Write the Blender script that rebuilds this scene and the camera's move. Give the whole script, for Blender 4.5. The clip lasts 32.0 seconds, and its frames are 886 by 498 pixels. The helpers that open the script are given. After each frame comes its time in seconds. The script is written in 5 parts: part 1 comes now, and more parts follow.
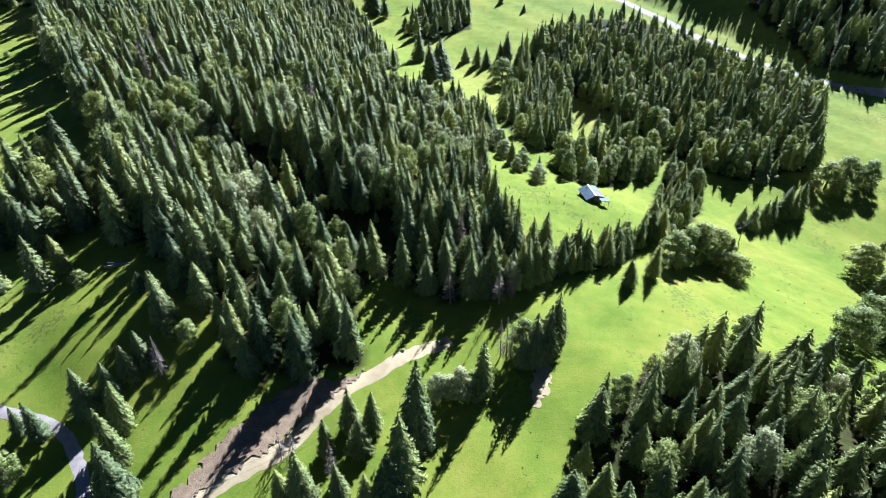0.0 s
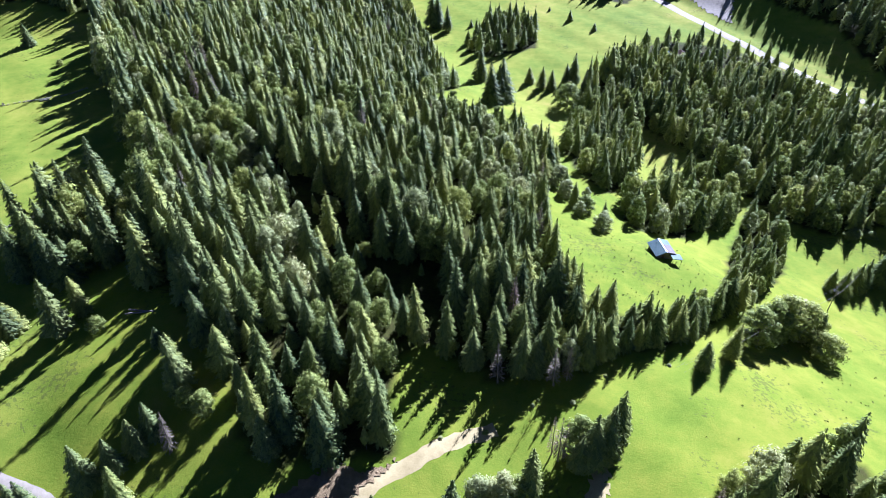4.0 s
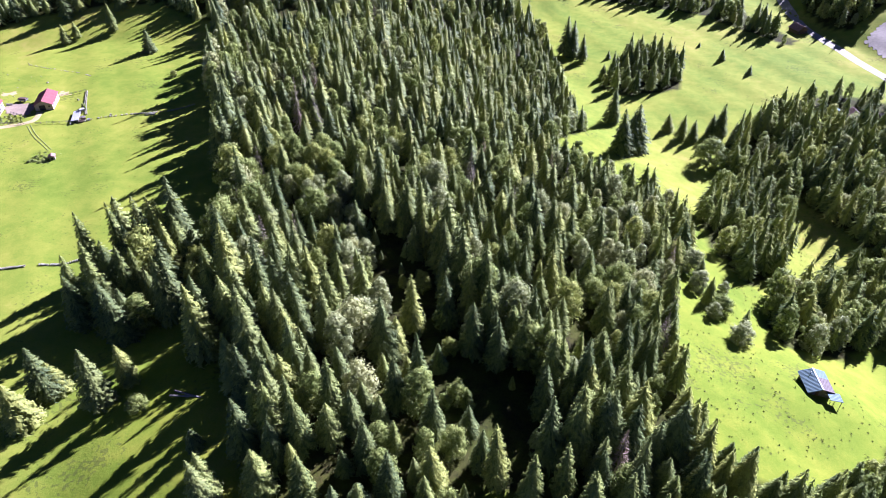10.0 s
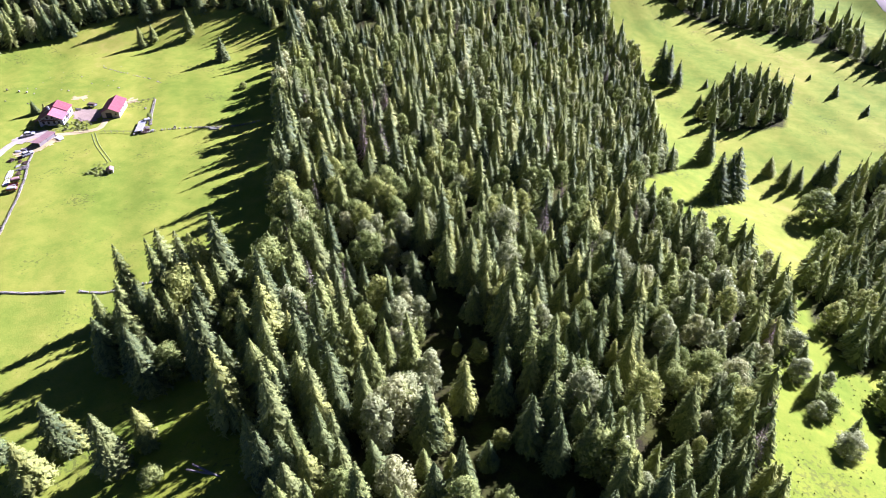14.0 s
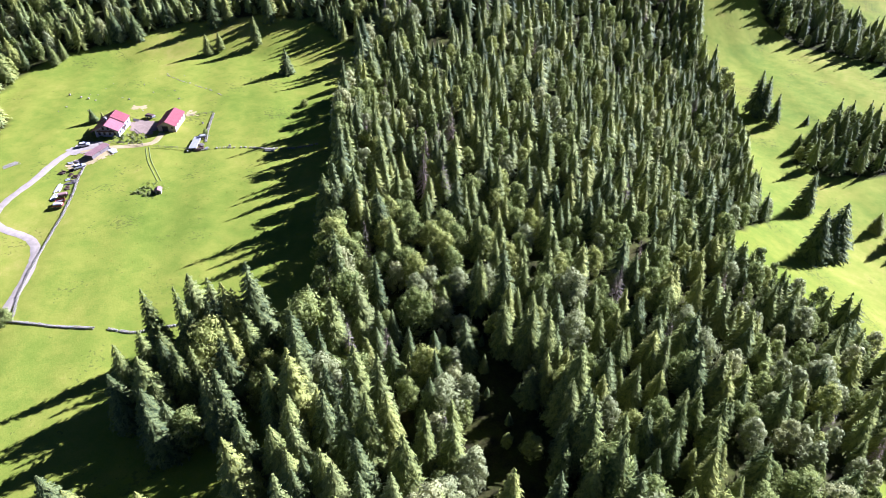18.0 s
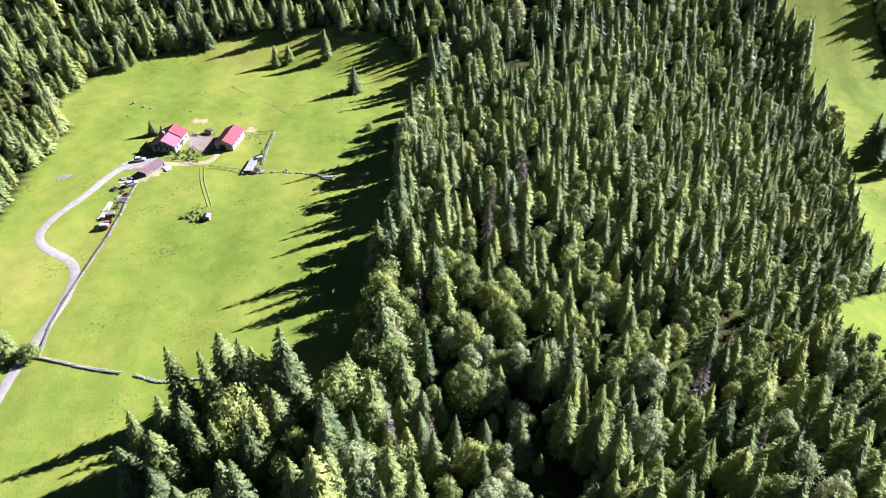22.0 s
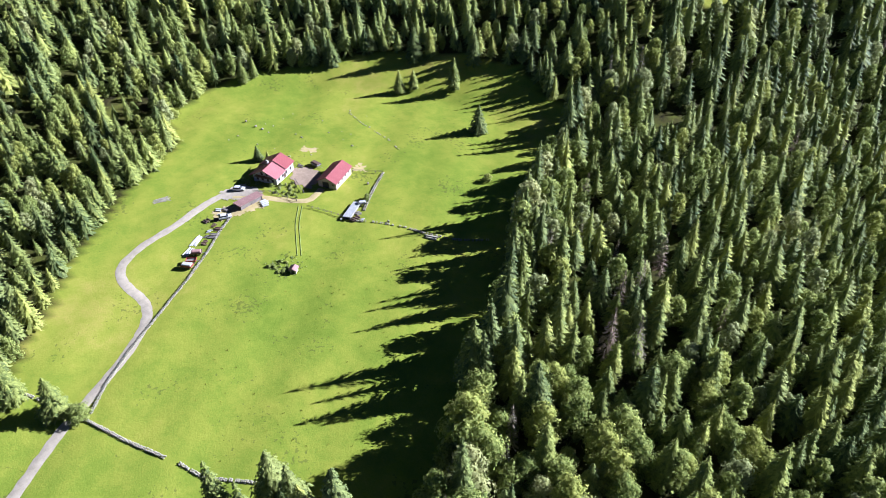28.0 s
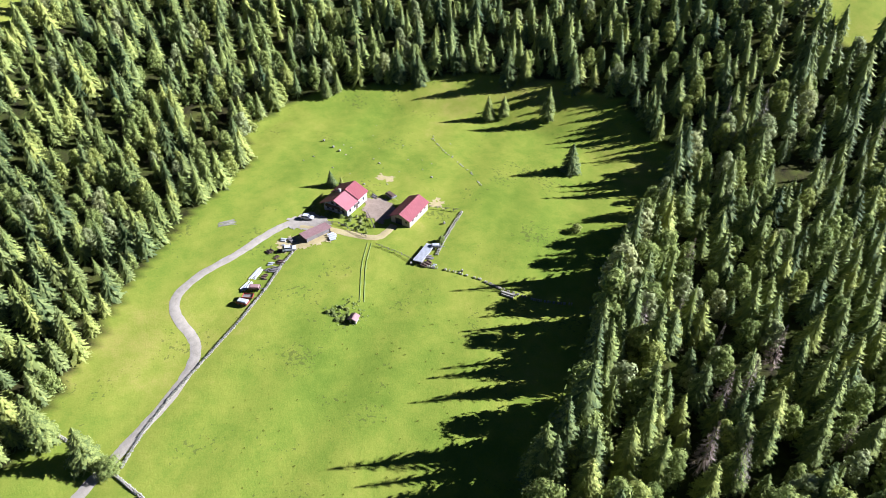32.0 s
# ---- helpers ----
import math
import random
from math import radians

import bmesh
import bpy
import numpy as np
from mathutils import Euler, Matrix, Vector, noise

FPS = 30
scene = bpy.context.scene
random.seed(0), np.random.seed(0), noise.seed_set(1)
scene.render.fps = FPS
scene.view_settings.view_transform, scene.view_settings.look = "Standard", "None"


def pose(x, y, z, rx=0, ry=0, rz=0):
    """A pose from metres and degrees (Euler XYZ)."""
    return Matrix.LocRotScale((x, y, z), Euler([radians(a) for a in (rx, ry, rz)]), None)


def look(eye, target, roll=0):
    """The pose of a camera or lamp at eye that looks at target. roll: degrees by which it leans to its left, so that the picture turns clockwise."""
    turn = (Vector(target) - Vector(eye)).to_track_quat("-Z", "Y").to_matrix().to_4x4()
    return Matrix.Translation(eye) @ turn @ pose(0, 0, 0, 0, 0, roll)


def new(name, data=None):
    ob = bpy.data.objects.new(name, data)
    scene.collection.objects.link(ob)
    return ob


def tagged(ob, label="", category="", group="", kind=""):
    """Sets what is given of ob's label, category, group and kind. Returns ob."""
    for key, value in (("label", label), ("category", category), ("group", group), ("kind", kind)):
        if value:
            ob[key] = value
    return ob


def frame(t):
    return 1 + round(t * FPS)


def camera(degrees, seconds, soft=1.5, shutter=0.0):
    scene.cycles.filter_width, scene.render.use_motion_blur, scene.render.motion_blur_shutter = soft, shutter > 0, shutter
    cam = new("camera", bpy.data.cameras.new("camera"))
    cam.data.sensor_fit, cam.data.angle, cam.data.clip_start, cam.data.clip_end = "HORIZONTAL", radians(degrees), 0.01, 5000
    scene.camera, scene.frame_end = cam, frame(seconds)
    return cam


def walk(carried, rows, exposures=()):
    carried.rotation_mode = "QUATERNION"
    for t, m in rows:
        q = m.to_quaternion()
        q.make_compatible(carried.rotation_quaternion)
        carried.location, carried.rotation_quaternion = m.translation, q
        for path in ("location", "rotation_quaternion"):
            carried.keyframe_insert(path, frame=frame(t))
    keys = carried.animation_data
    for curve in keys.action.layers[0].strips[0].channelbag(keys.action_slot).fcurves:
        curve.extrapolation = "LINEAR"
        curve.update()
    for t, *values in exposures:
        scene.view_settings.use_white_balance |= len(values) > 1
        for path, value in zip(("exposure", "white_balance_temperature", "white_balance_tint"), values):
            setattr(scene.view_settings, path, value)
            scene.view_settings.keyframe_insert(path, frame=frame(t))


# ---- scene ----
cam = camera(66.00, 32.0, soft=0.8)
ROLL = -0.31
PATH = [
    (0.0, 0.00, 0.00, 135.00, 51.204, 0.000),
    (1.0, -0.17, 6.87, 134.96, 51.192, 1.112),
    (2.0, -0.31, 13.78, 134.91, 51.220, 2.394),
    (3.0, -0.48, 20.74, 134.86, 51.269, 3.850),
    (4.0, -0.73, 27.71, 134.82, 51.325, 5.466),
    (5.0, -1.10, 34.70, 134.77, 51.379, 7.218),
    (6.0, -1.63, 41.67, 134.72, 51.424, 9.075),
    (7.0, -2.34, 48.64, 134.67, 51.459, 11.002),
    (8.0, -3.25, 55.57, 134.62, 51.483, 12.968),
    (9.0, -4.37, 62.47, 134.57, 51.497, 14.942),
    (10.0, -5.72, 69.32, 134.52, 51.502, 16.899),
    (11.0, -7.29, 76.12, 134.47, 51.500, 18.820),
    (12.0, -9.10, 82.86, 134.41, 51.492, 20.693),
    (13.0, -11.13, 89.52, 134.36, 51.480, 22.513),
    (14.0, -13.39, 96.11, 134.31, 51.466, 24.280),
    (15.0, -15.87, 102.62, 134.25, 51.450, 26.000),
    (16.0, -18.57, 109.04, 134.19, 51.432, 27.687),
    (17.0, -21.47, 115.37, 134.14, 51.414, 29.353),
    (18.0, -24.57, 121.59, 134.08, 51.395, 31.016),
    (19.0, -27.86, 127.72, 134.02, 51.376, 32.695),
    (20.0, -31.34, 133.73, 133.96, 51.356, 34.406),
    (21.0, -35.00, 139.62, 133.90, 51.335, 36.164),
    (22.0, -38.85, 145.38, 133.84, 51.314, 37.982),
    (23.0, -42.86, 151.01, 133.78, 51.294, 39.866),
    (24.0, -47.05, 156.49, 133.72, 51.275, 41.818),
    (25.0, -51.41, 161.82, 133.66, 51.256, 43.836),
    (26.0, -55.95, 166.97, 133.60, 51.239, 45.910),
    (27.0, -60.66, 171.94, 133.53, 51.223, 48.025),
    (28.0, -65.56, 176.70, 133.47, 51.206, 50.162),
    (29.0, -70.64, 181.23, 133.40, 51.185, 52.299),
    (30.0, -75.92, 185.51, 133.33, 51.154, 54.413),
    (31.0, -81.41, 189.51, 133.27, 51.104, 56.481),
    (32.0, -87.11, 193.19, 133.20, 51.023, 58.490),
]
# the clip's own exposure, white balance and tint drift on the way
BASE = 1.95
EXPOSURES = [(0.0, BASE + 0.08, 4630, 27), (6.0, BASE + 0.14, 4650, 33), (9.0, BASE + 0.22, 4850, 41), (14.5, BASE + 0.25, 5000, 45), (17.0, BASE + 0.12, 4850, 39), (20.0, BASE + 0.09, 4880, 35), (25.0, BASE - 0.04, 4980, 25), (32.0, BASE - 0.2, 5030, 21)]
walk(cam, [(t, pose(x, y, z, tilt, 0, turn) @ pose(0, 0, 0, 0, 0, ROLL)) for t, x, y, z, tilt, turn in PATH], EXPOSURES)

# world, sun and sky: late summer sun from the south-east, about 27 degrees high
SUN_AZ, SUN_EL = radians(24.5), radians(27.5)
world = bpy.data.worlds.new("world")
scene.world = world
world.use_nodes = True
wn = world.node_tree.nodes
sky = wn.new("ShaderNodeTexSky")
sky.sky_type = 'NISHITA'
sky.sun_disc = False
sky.sun_elevation, sky.sun_rotation = SUN_EL, SUN_AZ
sky.altitude = 1500
sky.air_density, sky.dust_density, sky.ozone_density = 0.15, 0.0, 4.0
world.node_tree.links.new(sky.outputs[0], wn["Background"].inputs[0])
wn["Background"].inputs[1].default_value = 0.05
sun = new("sun", bpy.data.lights.new("sun", 'SUN'))
sun.data.energy, sun.data.angle, sun.data.color = 5.0, radians(0.55), (1.0, 0.95, 0.86)
sun.matrix_basis = look((math.sin(SUN_AZ) * 400, math.cos(SUN_AZ) * 400, math.tan(SUN_EL) * 400), (0, 0, 0))

# materials
def mat(name, rough=0.8, metal=0.0):
    m = bpy.data.materials.new(name)
    m.use_nodes = True
    nt = m.node_tree
    b = nt.nodes["Principled BSDF"]
    b.inputs["Roughness"].default_value, b.inputs["Metallic"].default_value = rough, metal
    return m, nt, b


def node(nt, kind, **inputs):
    n = nt.nodes.new(kind)
    for k, v in inputs.items():
        n.inputs[k.replace("_", " ")].default_value = v
    return n


def noise_tex(nt, scale, detail=4.0, rough=0.6, coords="Object"):
    tc = nt.nodes.new("ShaderNodeTexCoord")
    n = node(nt, "ShaderNodeTexNoise", Scale=scale, Detail=detail, Roughness=rough)
    nt.links.new(tc.outputs[coords], n.inputs["Vector"])
    return n.outputs["Fac"]


def ramp(nt, fac, stops):
    r = nt.nodes.new("ShaderNodeValToRGB")
    el = r.color_ramp.elements
    while len(el) < len(stops):
        el.new(0.5)
    for e, (p, c) in zip(el, stops):
        e.position, e.color = p, (*c, 1)
    nt.links.new(fac, r.inputs["Fac"])
    return r.outputs["Color"]


def mix(nt, fac, a, b, mode='MIX'):
    n = nt.nodes.new("ShaderNodeMix")
    n.data_type, n.blend_type = 'RGBA', mode
    for sock, v in ((n.inputs[0], fac), (n.inputs[6], a), (n.inputs[7], b)):
        if isinstance(v, (int, float)):
            sock.default_value = v
        elif isinstance(v, tuple):
            sock.default_value = (*v, 1)
        else:
            nt.links.new(v, sock)
    return n.outputs[2]


def maths(nt, op, a, b=0.0):
    n = nt.nodes.new("ShaderNodeMath")
    n.operation = op
    for sock, v in ((n.inputs[0], a), (n.inputs[1], b)):
        if isinstance(v, (int, float)):
            sock.default_value = v
        else:
            nt.links.new(v, sock)
    return n.outputs[0]


def bump(nt, b, fac, strength, dist):
    n = node(nt, "ShaderNodeBump", Strength=strength, Distance=dist)
    nt.links.new(fac, n.inputs["Height"])
    nt.links.new(n.outputs[0], b.inputs["Normal"])


def simple(name, stops, scale, rough=0.8, metal=0.0, fine=None, bumps=0.3, dist=0.03, coords="Object"):
    """A surface of one stuff: large blotches and fine grain."""
    m, nt, b = mat(name, rough, metal)
    big = noise_tex(nt, scale, 5.0, 0.62, coords)
    small = noise_tex(nt, fine or scale * 9, 3.0, 0.6, coords)
    f = maths(nt, 'ADD', maths(nt, 'MULTIPLY', big, 0.62), maths(nt, 'MULTIPLY', small, 0.38))
    nt.links.new(ramp(nt, f, stops), b.inputs["Base Color"])
    bump(nt, b, small, bumps, dist)
    return m


def leaf_mat(name, dark, light, translucent=0.3, tint=(1, 1, 1), hue=0.5):
    """Foliage: every tree and every spray has a tone of its own."""
    m, nt, b = mat(name, 0.62)
    oi = nt.nodes.new("ShaderNodeObjectInfo")
    at = nt.nodes.new("ShaderNodeAttribute")
    at.attribute_name = "tree_tone"
    geo = nt.nodes.new("ShaderNodeNewGeometry")
    tree = maths(nt, 'FRACT', maths(nt, 'ADD', oi.outputs["Random"], at.outputs["Fac"]))
    f = maths(nt, 'ADD', maths(nt, 'MULTIPLY', tree, 0.38), maths(nt, 'MULTIPLY', geo.outputs["Random Per Island"], 0.62))
    col = ramp(nt, f, ((0.05, dark), (0.95, light)))
    col = mix(nt, maths(nt, 'MULTIPLY', maths(nt, 'GREATER_THAN', tree, 0.72), hue), col, tint, 'MULTIPLY')
    nt.links.new(col, b.inputs["Base Color"])
    b.inputs["Specular IOR Level"].default_value = 0.09
    tr = nt.nodes.new("ShaderNodeBsdfTranslucent")
    nt.links.new(col, tr.inputs["Color"])
    mx = node(nt, "ShaderNodeMixShader", Fac=translucent)
    nt.links.new(b.outputs[0], mx.inputs[1])
    nt.links.new(tr.outputs[0], mx.inputs[2])
    nt.links.new(mx.outputs[0], nt.nodes["Material Output"].inputs["Surface"])
    return m


NEEDLES = leaf_mat("spruce_needles", (0.082, 0.115, 0.031), (0.385, 0.412, 0.094), 0.27, (1.12, 1.0, 0.8), 0.35)
NEEDLES_DARK = leaf_mat("spruce_needles_dark", (0.050, 0.078, 0.028), (0.275, 0.312, 0.085), 0.25, (1.1, 1.0, 0.85), 0.35)
LEAVES = leaf_mat("broad_leaves", (0.130, 0.175, 0.038), (0.400, 0.430, 0.110), 0.40, (1.15, 1.05, 0.8), 0.4)
LEAVES_PALE = leaf_mat("pale_leaves", (0.22, 0.245, 0.088), (0.45, 0.47, 0.20), 0.38, (1.1, 1.0, 0.85), 0.4)
DEAD = leaf_mat("dead_twigs", (0.17, 0.138, 0.090), (0.34, 0.28, 0.205), 0.10, (1.15, 0.95, 0.9))
BARK = simple("spruce_bark", ((0.3, (0.07, 0.055, 0.045)), (0.7, (0.19, 0.15, 0.12))), 2.5, 0.9)


def grass_mat():
    m, nt, b = mat("meadow_grass", 0.85)
    big = noise_tex(nt, 0.018, 4.0, 0.55)
    mid = noise_tex(nt, 0.16, 5.0, 0.65)
    fine = noise_tex(nt, 2.2, 4.0, 0.7)
    f = maths(nt, 'ADD', maths(nt, 'MULTIPLY', big, 0.5), maths(nt, 'ADD', maths(nt, 'MULTIPLY', mid, 0.3), maths(nt, 'MULTIPLY', fine, 0.2)))
    col = ramp(nt, f, ((0.36, (0.076, 0.120, 0.013)), (0.46, (0.112, 0.153, 0.018)), (0.55, (0.155, 0.180, 0.025)), (0.66, (0.215, 0.20, 0.048))))
    # the hay meadow of the farm is paler and more yellow than the pastures
    # the valley shares it: pale hay there, with distant haze put into the colour
    hay = nt.nodes.new("ShaderNodeAttribute")
    hay.attribute_name = "hay"
    col = mix(nt, hay.outputs["Fac"], mix(nt, 1.0, col, (1.20, 1.15, 0.76), 'MULTIPLY'), mix(nt, 1.0, col, (1.42, 1.32, 1.15), 'MULTIPLY'))
    # bare and trampled spots
    spots = maths(nt, 'GREATER_THAN', maths(nt, 'MULTIPLY', noise_tex(nt, 0.9, 3.0, 0.5), noise_tex(nt, 0.05, 2.0, 0.5)), 0.375)
    col = mix(nt, maths(nt, 'MULTIPLY', spots, 0.55), col, (0.075, 0.082, 0.02))
    # forest floor: brown litter, taken near black to put the trees' shade into it
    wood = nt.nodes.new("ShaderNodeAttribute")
    wood.attribute_name = "litter_shade"
    shaded_soil = ramp(nt, fine, ((0.35, (0.010, 0.012, 0.005)), (0.65, (0.032, 0.024, 0.012))))
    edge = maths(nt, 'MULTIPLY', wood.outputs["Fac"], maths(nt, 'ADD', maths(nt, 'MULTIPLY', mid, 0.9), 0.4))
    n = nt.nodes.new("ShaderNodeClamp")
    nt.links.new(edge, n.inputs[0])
    nt.links.new(mix(nt, n.outputs[0], col, shaded_soil), b.inputs["Base Color"])
    b.inputs["Specular IOR Level"].default_value = 0.02
    bump(nt, b, maths(nt, 'ADD', maths(nt, 'MULTIPLY', mid, 1.5), fine), 0.5, 0.16)
    return m


GRASS = grass_mat()
GRAVEL = simple("gravel_track", ((0.3, (0.215, 0.180, 0.120)), (0.7, (0.40, 0.345, 0.255))), 0.5, 0.95, fine=6.0)
DIRT = simple("bare_dirt", ((0.3, (0.25, 0.19, 0.068)), (0.7, (0.46, 0.37, 0.16))), 0.35, 0.95, fine=4.0)
SCREE = simple("scree_bank", ((0.25, (0.095, 0.072, 0.026)), (0.5, (0.21, 0.145, 0.060)), (0.75, (0.34, 0.25, 0.12))), 0.5, 0.95, fine=5.0, bumps=0.8, dist=0.2)
STONE = simple("dry_stone", ((0.3, (0.17, 0.155, 0.100)), (0.7, (0.37, 0.335, 0.24))), 1.2, 0.9)
WOOD_GREY = simple("weathered_wood", ((0.3, (0.105, 0.087, 0.071)), (0.7, (0.236, 0.205, 0.174))), 1.0, 0.85)
WOOD_BROWN = simple("brown_wood", ((0.3, (0.056, 0.031, 0.019)), (0.7, (0.136, 0.081, 0.050))), 1.0, 0.8)
PLASTER = simple("white_plaster", ((0.3, (0.360, 0.341, 0.310)), (0.7, (0.496, 0.484, 0.453))), 0.7, 0.9)
PLASTER_WARM = simple("warm_plaster", ((0.3, (0.310, 0.236, 0.167)), (0.7, (0.434, 0.360, 0.279))), 0.7, 0.9)
RED_ROOF = simple("red_sheet_roof", ((0.3, (0.19, 0.044, 0.044)), (0.7, (0.26, 0.070, 0.066))), 0.35, 0.5, 0.0, fine=3.0, bumps=0.05)
PINK_ROOF = simple("faded_roof", ((0.3, (0.205, 0.105, 0.087)), (0.7, (0.341, 0.205, 0.174))), 0.6, 0.75)
BLUE_ROOF = simple("blue_sheet_roof", ((0.3, (0.050, 0.098, 0.100)), (0.7, (0.085, 0.140, 0.138))), 0.9, 0.75, 0.0, bumps=0.1)
RUST = simple("rusty_sheet", ((0.3, (0.035, 0.018, 0.012)), (0.7, (0.095, 0.055, 0.036))), 1.2, 0.7)
WHITE_SHEET = simple("white_sheeting", ((0.3, (0.33, 0.325, 0.30)), (0.7, (0.47, 0.46, 0.43))), 0.8, 0.6)
DARK = simple("dark_opening", ((0.3, (0.007, 0.007, 0.009)), (0.7, (0.019, 0.019, 0.020))), 1.0, 0.5)
RED_PAINT = simple("red_paint", ((0.3, (0.186, 0.022, 0.012)), (0.7, (0.285, 0.056, 0.031))), 1.0, 0.5)
CONCRETE = simple("concrete_yard", ((0.3, (0.17, 0.118, 0.072)), (0.7, (0.32, 0.24, 0.16))), 0.5, 0.9)
METAL = simple("grey_metal", ((0.3, (0.155, 0.155, 0.161)), (0.7, (0.310, 0.310, 0.310))), 1.0, 0.45, 0.6)
FADED_RED = simple("faded_red_roof", ((0.3, (0.248, 0.081, 0.081)), (0.7, (0.322, 0.124, 0.118))), 0.35, 0.55, 0.0, fine=3.0, bumps=0.05)
RUT = simple("rutted_turf", ((0.3, (0.110, 0.150, 0.018)), (0.7, (0.160, 0.190, 0.034))), 0.6, 0.95)
TUSSOCK = leaf_mat("tall_grass", (0.095, 0.125, 0.010), (0.175, 0.190, 0.020), 0.35, (1.1, 1.0, 0.8))

# ground
def smooth(t):
    t = np.clip(t, 0, 1)
    return t * t * (3 - 2 * t)


def ground_z(x, y):
    """Height of the ground: a bowl with the farm, a ridge edge, the valley below it and the slopes round them."""
    x, y = np.asarray(x, float), np.asarray(y, float)
    z = -50 * smooth((0.75 * x + 0.66 * y - 99) / 199)
    z = z + 11 * np.exp(-((x + 72) ** 2 + (y - 142) ** 2) / (2 * 30 ** 2))
    r = np.hypot(x + 230, y - 250)
    back = smooth((-(x + 230) * 0.9 + (y - 250) * 0.44) / 120)
    z = z + 0.30 * np.clip(r - 105, 0, 300) * back
    z = z + 0.35 * np.clip(0.85 * x + 0.5 * y - 405, 0, 350)
    z = z + 4.0 * np.exp(-((x - 60) ** 2 + (y - 221) ** 2) / (2 * 16 ** 2))
    z = z + 0.35 * np.sin(x * 0.11 + 1.0) * np.sin(y * 0.09) + 0.2 * np.sin(x * 0.23 + y * 0.19)
    return z


def gz(x, y):
    return float(ground_z(x, y))


def inside(poly, x, y):
    """Which of the points x, y lie in the polygon."""
    x, y = np.asarray(x, float), np.asarray(y, float)
    hit = np.zeros(x.shape, bool)
    n = len(poly)
    for i in range(n):
        (x1, y1), (x2, y2) = poly[i], poly[(i + 1) % n]
        if y1 == y2:
            continue
        c = ((y1 > y) != (y2 > y)) & (x < (x2 - x1) * (y - y1) / (y2 - y1) + x1)
        hit ^= c
    return hit


RIDGE = ((-21, 117), (-33, 114), (-46, 111), (-55, 118), (-62, 131), (-72, 144), (-83, 156), (-97, 168), (-109, 188), (-121, 210),
         (-132, 233), (-148, 259), (-166, 284), (-188, 313), (-206, 343), (-220, 372), (-222, 470), (-190, 590), (-110, 590), (-97, 562), (-66, 520),
         (-43, 440), (-27, 395), (-40, 356), (-28, 340), (-6, 338), (14, 334), (25, 316), (24, 285), (19, 262), (17, 240), (18, 222), (19, 202), (24, 184), (34, 178),
         (48, 178), (62, 186), (80, 212), (89, 238), (99, 262), (111, 284), (125, 284), (121, 262), (113, 242), (86, 205), (70, 187), (52, 167), (35, 159),
         (22, 150), (2, 142), (-3, 144), (-14, 152), (-25, 148), (-24, 132))
CORRIDOR = ((-88, 243), (-66, 227), (-50, 211), (-39, 194), (-18, 181), (-8, 169), (-12, 158), (-24, 158), (-33, 165), (-43, 177), (-50, 186), (-58, 190), (-66, 206), (-78, 222))
KNOLL_GAP = ((-97, 168), (-85, 161), (-70, 163), (-58, 166), (-60, 172), (-72, 171), (-86, 169), (-95, 173))
HUT_CLUMP = ((33, 312), (41, 293), (49, 283), (64, 307), (71, 347), (70, 372), (54, 380), (40, 366), (31, 340))
HUT_COPSE = ((50, 256), (55, 245), (74, 251), (85, 266), (102, 277), (112, 308), (100, 322), (78, 305), (57, 281))
RIGHT_WOOD = ((46, 388), (66, 384), (87, 366), (103, 342), (125, 295), (146, 283), (170, 288), (188, 292), (213, 346), (222, 370),
              (205, 395), (180, 410), (150, 440), (115, 455), (78, 470), (60, 440), (48, 420))
FAR_WOOD = ((238, 414), (228, 462), (222, 505), (196, 545), (182, 580), (184, 640), (250, 640), (330, 520), (400, 420), (340, 352), (272, 381))
COPSE = ((24, 80), (34, 100), (50, 116), (70, 127), (84, 137), (92, 130), (105, 122), (118, 112), (125, 95), (110, 70), (85, 55), (50, 50), (28, 60))
LEFT_WOOD = ((-236, 174), (-248, 184), (-260, 192), (-281, 211), (-290, 222), (-309, 246), (-325, 250), (-334, 255), (-340, 268), (-342, 290),
             (-328, 322), (-317, 346), (-300, 362), (-285, 374), (-262, 384), (-235, 378), (-220, 384), (-226, 470), (-300, 470), (-390, 420), (-440, 320), (-430, 200), (-330, 100),
             (-232, 120), (-214, 146), (-212, 158), (-226, 166))
VALLEY_CLUMP = ((-26, 470), (-8, 465), (20, 482), (22, 520), (5, 540), (-14, 530), (-22, 510))
VALLEY_FAR = ((-95, 655), (-72, 635), (-45, 633), (0, 627), (30, 622), (52, 604), (72, 589), (92, 575), (97, 585), (60, 640), (20, 685), (-40, 705), (-100, 690))
ROAD_WOOD = ((108, 642), (120, 612), (134, 606), (148, 624), (165, 650), (190, 700), (110, 720))
ROAD_BELT = ((88, 486), (112, 502), (148, 494), (176, 462), (196, 428), (208, 398), (196, 398), (176, 420), (150, 446), (116, 458))
WOODS = (ROAD_WOOD, ROAD_BELT, RIDGE, HUT_CLUMP, HUT_COPSE, RIGHT_WOOD, FAR_WOOD, COPSE, LEFT_WOOD, VALLEY_CLUMP, VALLEY_FAR)
CLEARINGS = (CORRIDOR, KNOLL_GAP)


def spread(lo, hi, step, out, grow):
    """Grid lines: even between lo and hi, then ever wider out to the horizon."""
    inner = list(np.arange(lo, hi + step, step))
    left, right, d = [], [], step
    while hi + d < out:
        d *= grow
        right.append(hi + d)
        left.append(lo - d)
    return np.array(left[::-1] + inner + right)


def mesh_from(name, verts, faces, material=None, smooth_faces=True):
    me = bpy.data.meshes.new(name)
    me.from_pydata(verts, [], faces)
    if material:
        me.materials.append(material)
    if smooth_faces:
        me.polygons.foreach_set("use_smooth", np.ones(len(me.polygons), bool))
    me.update()
    return me


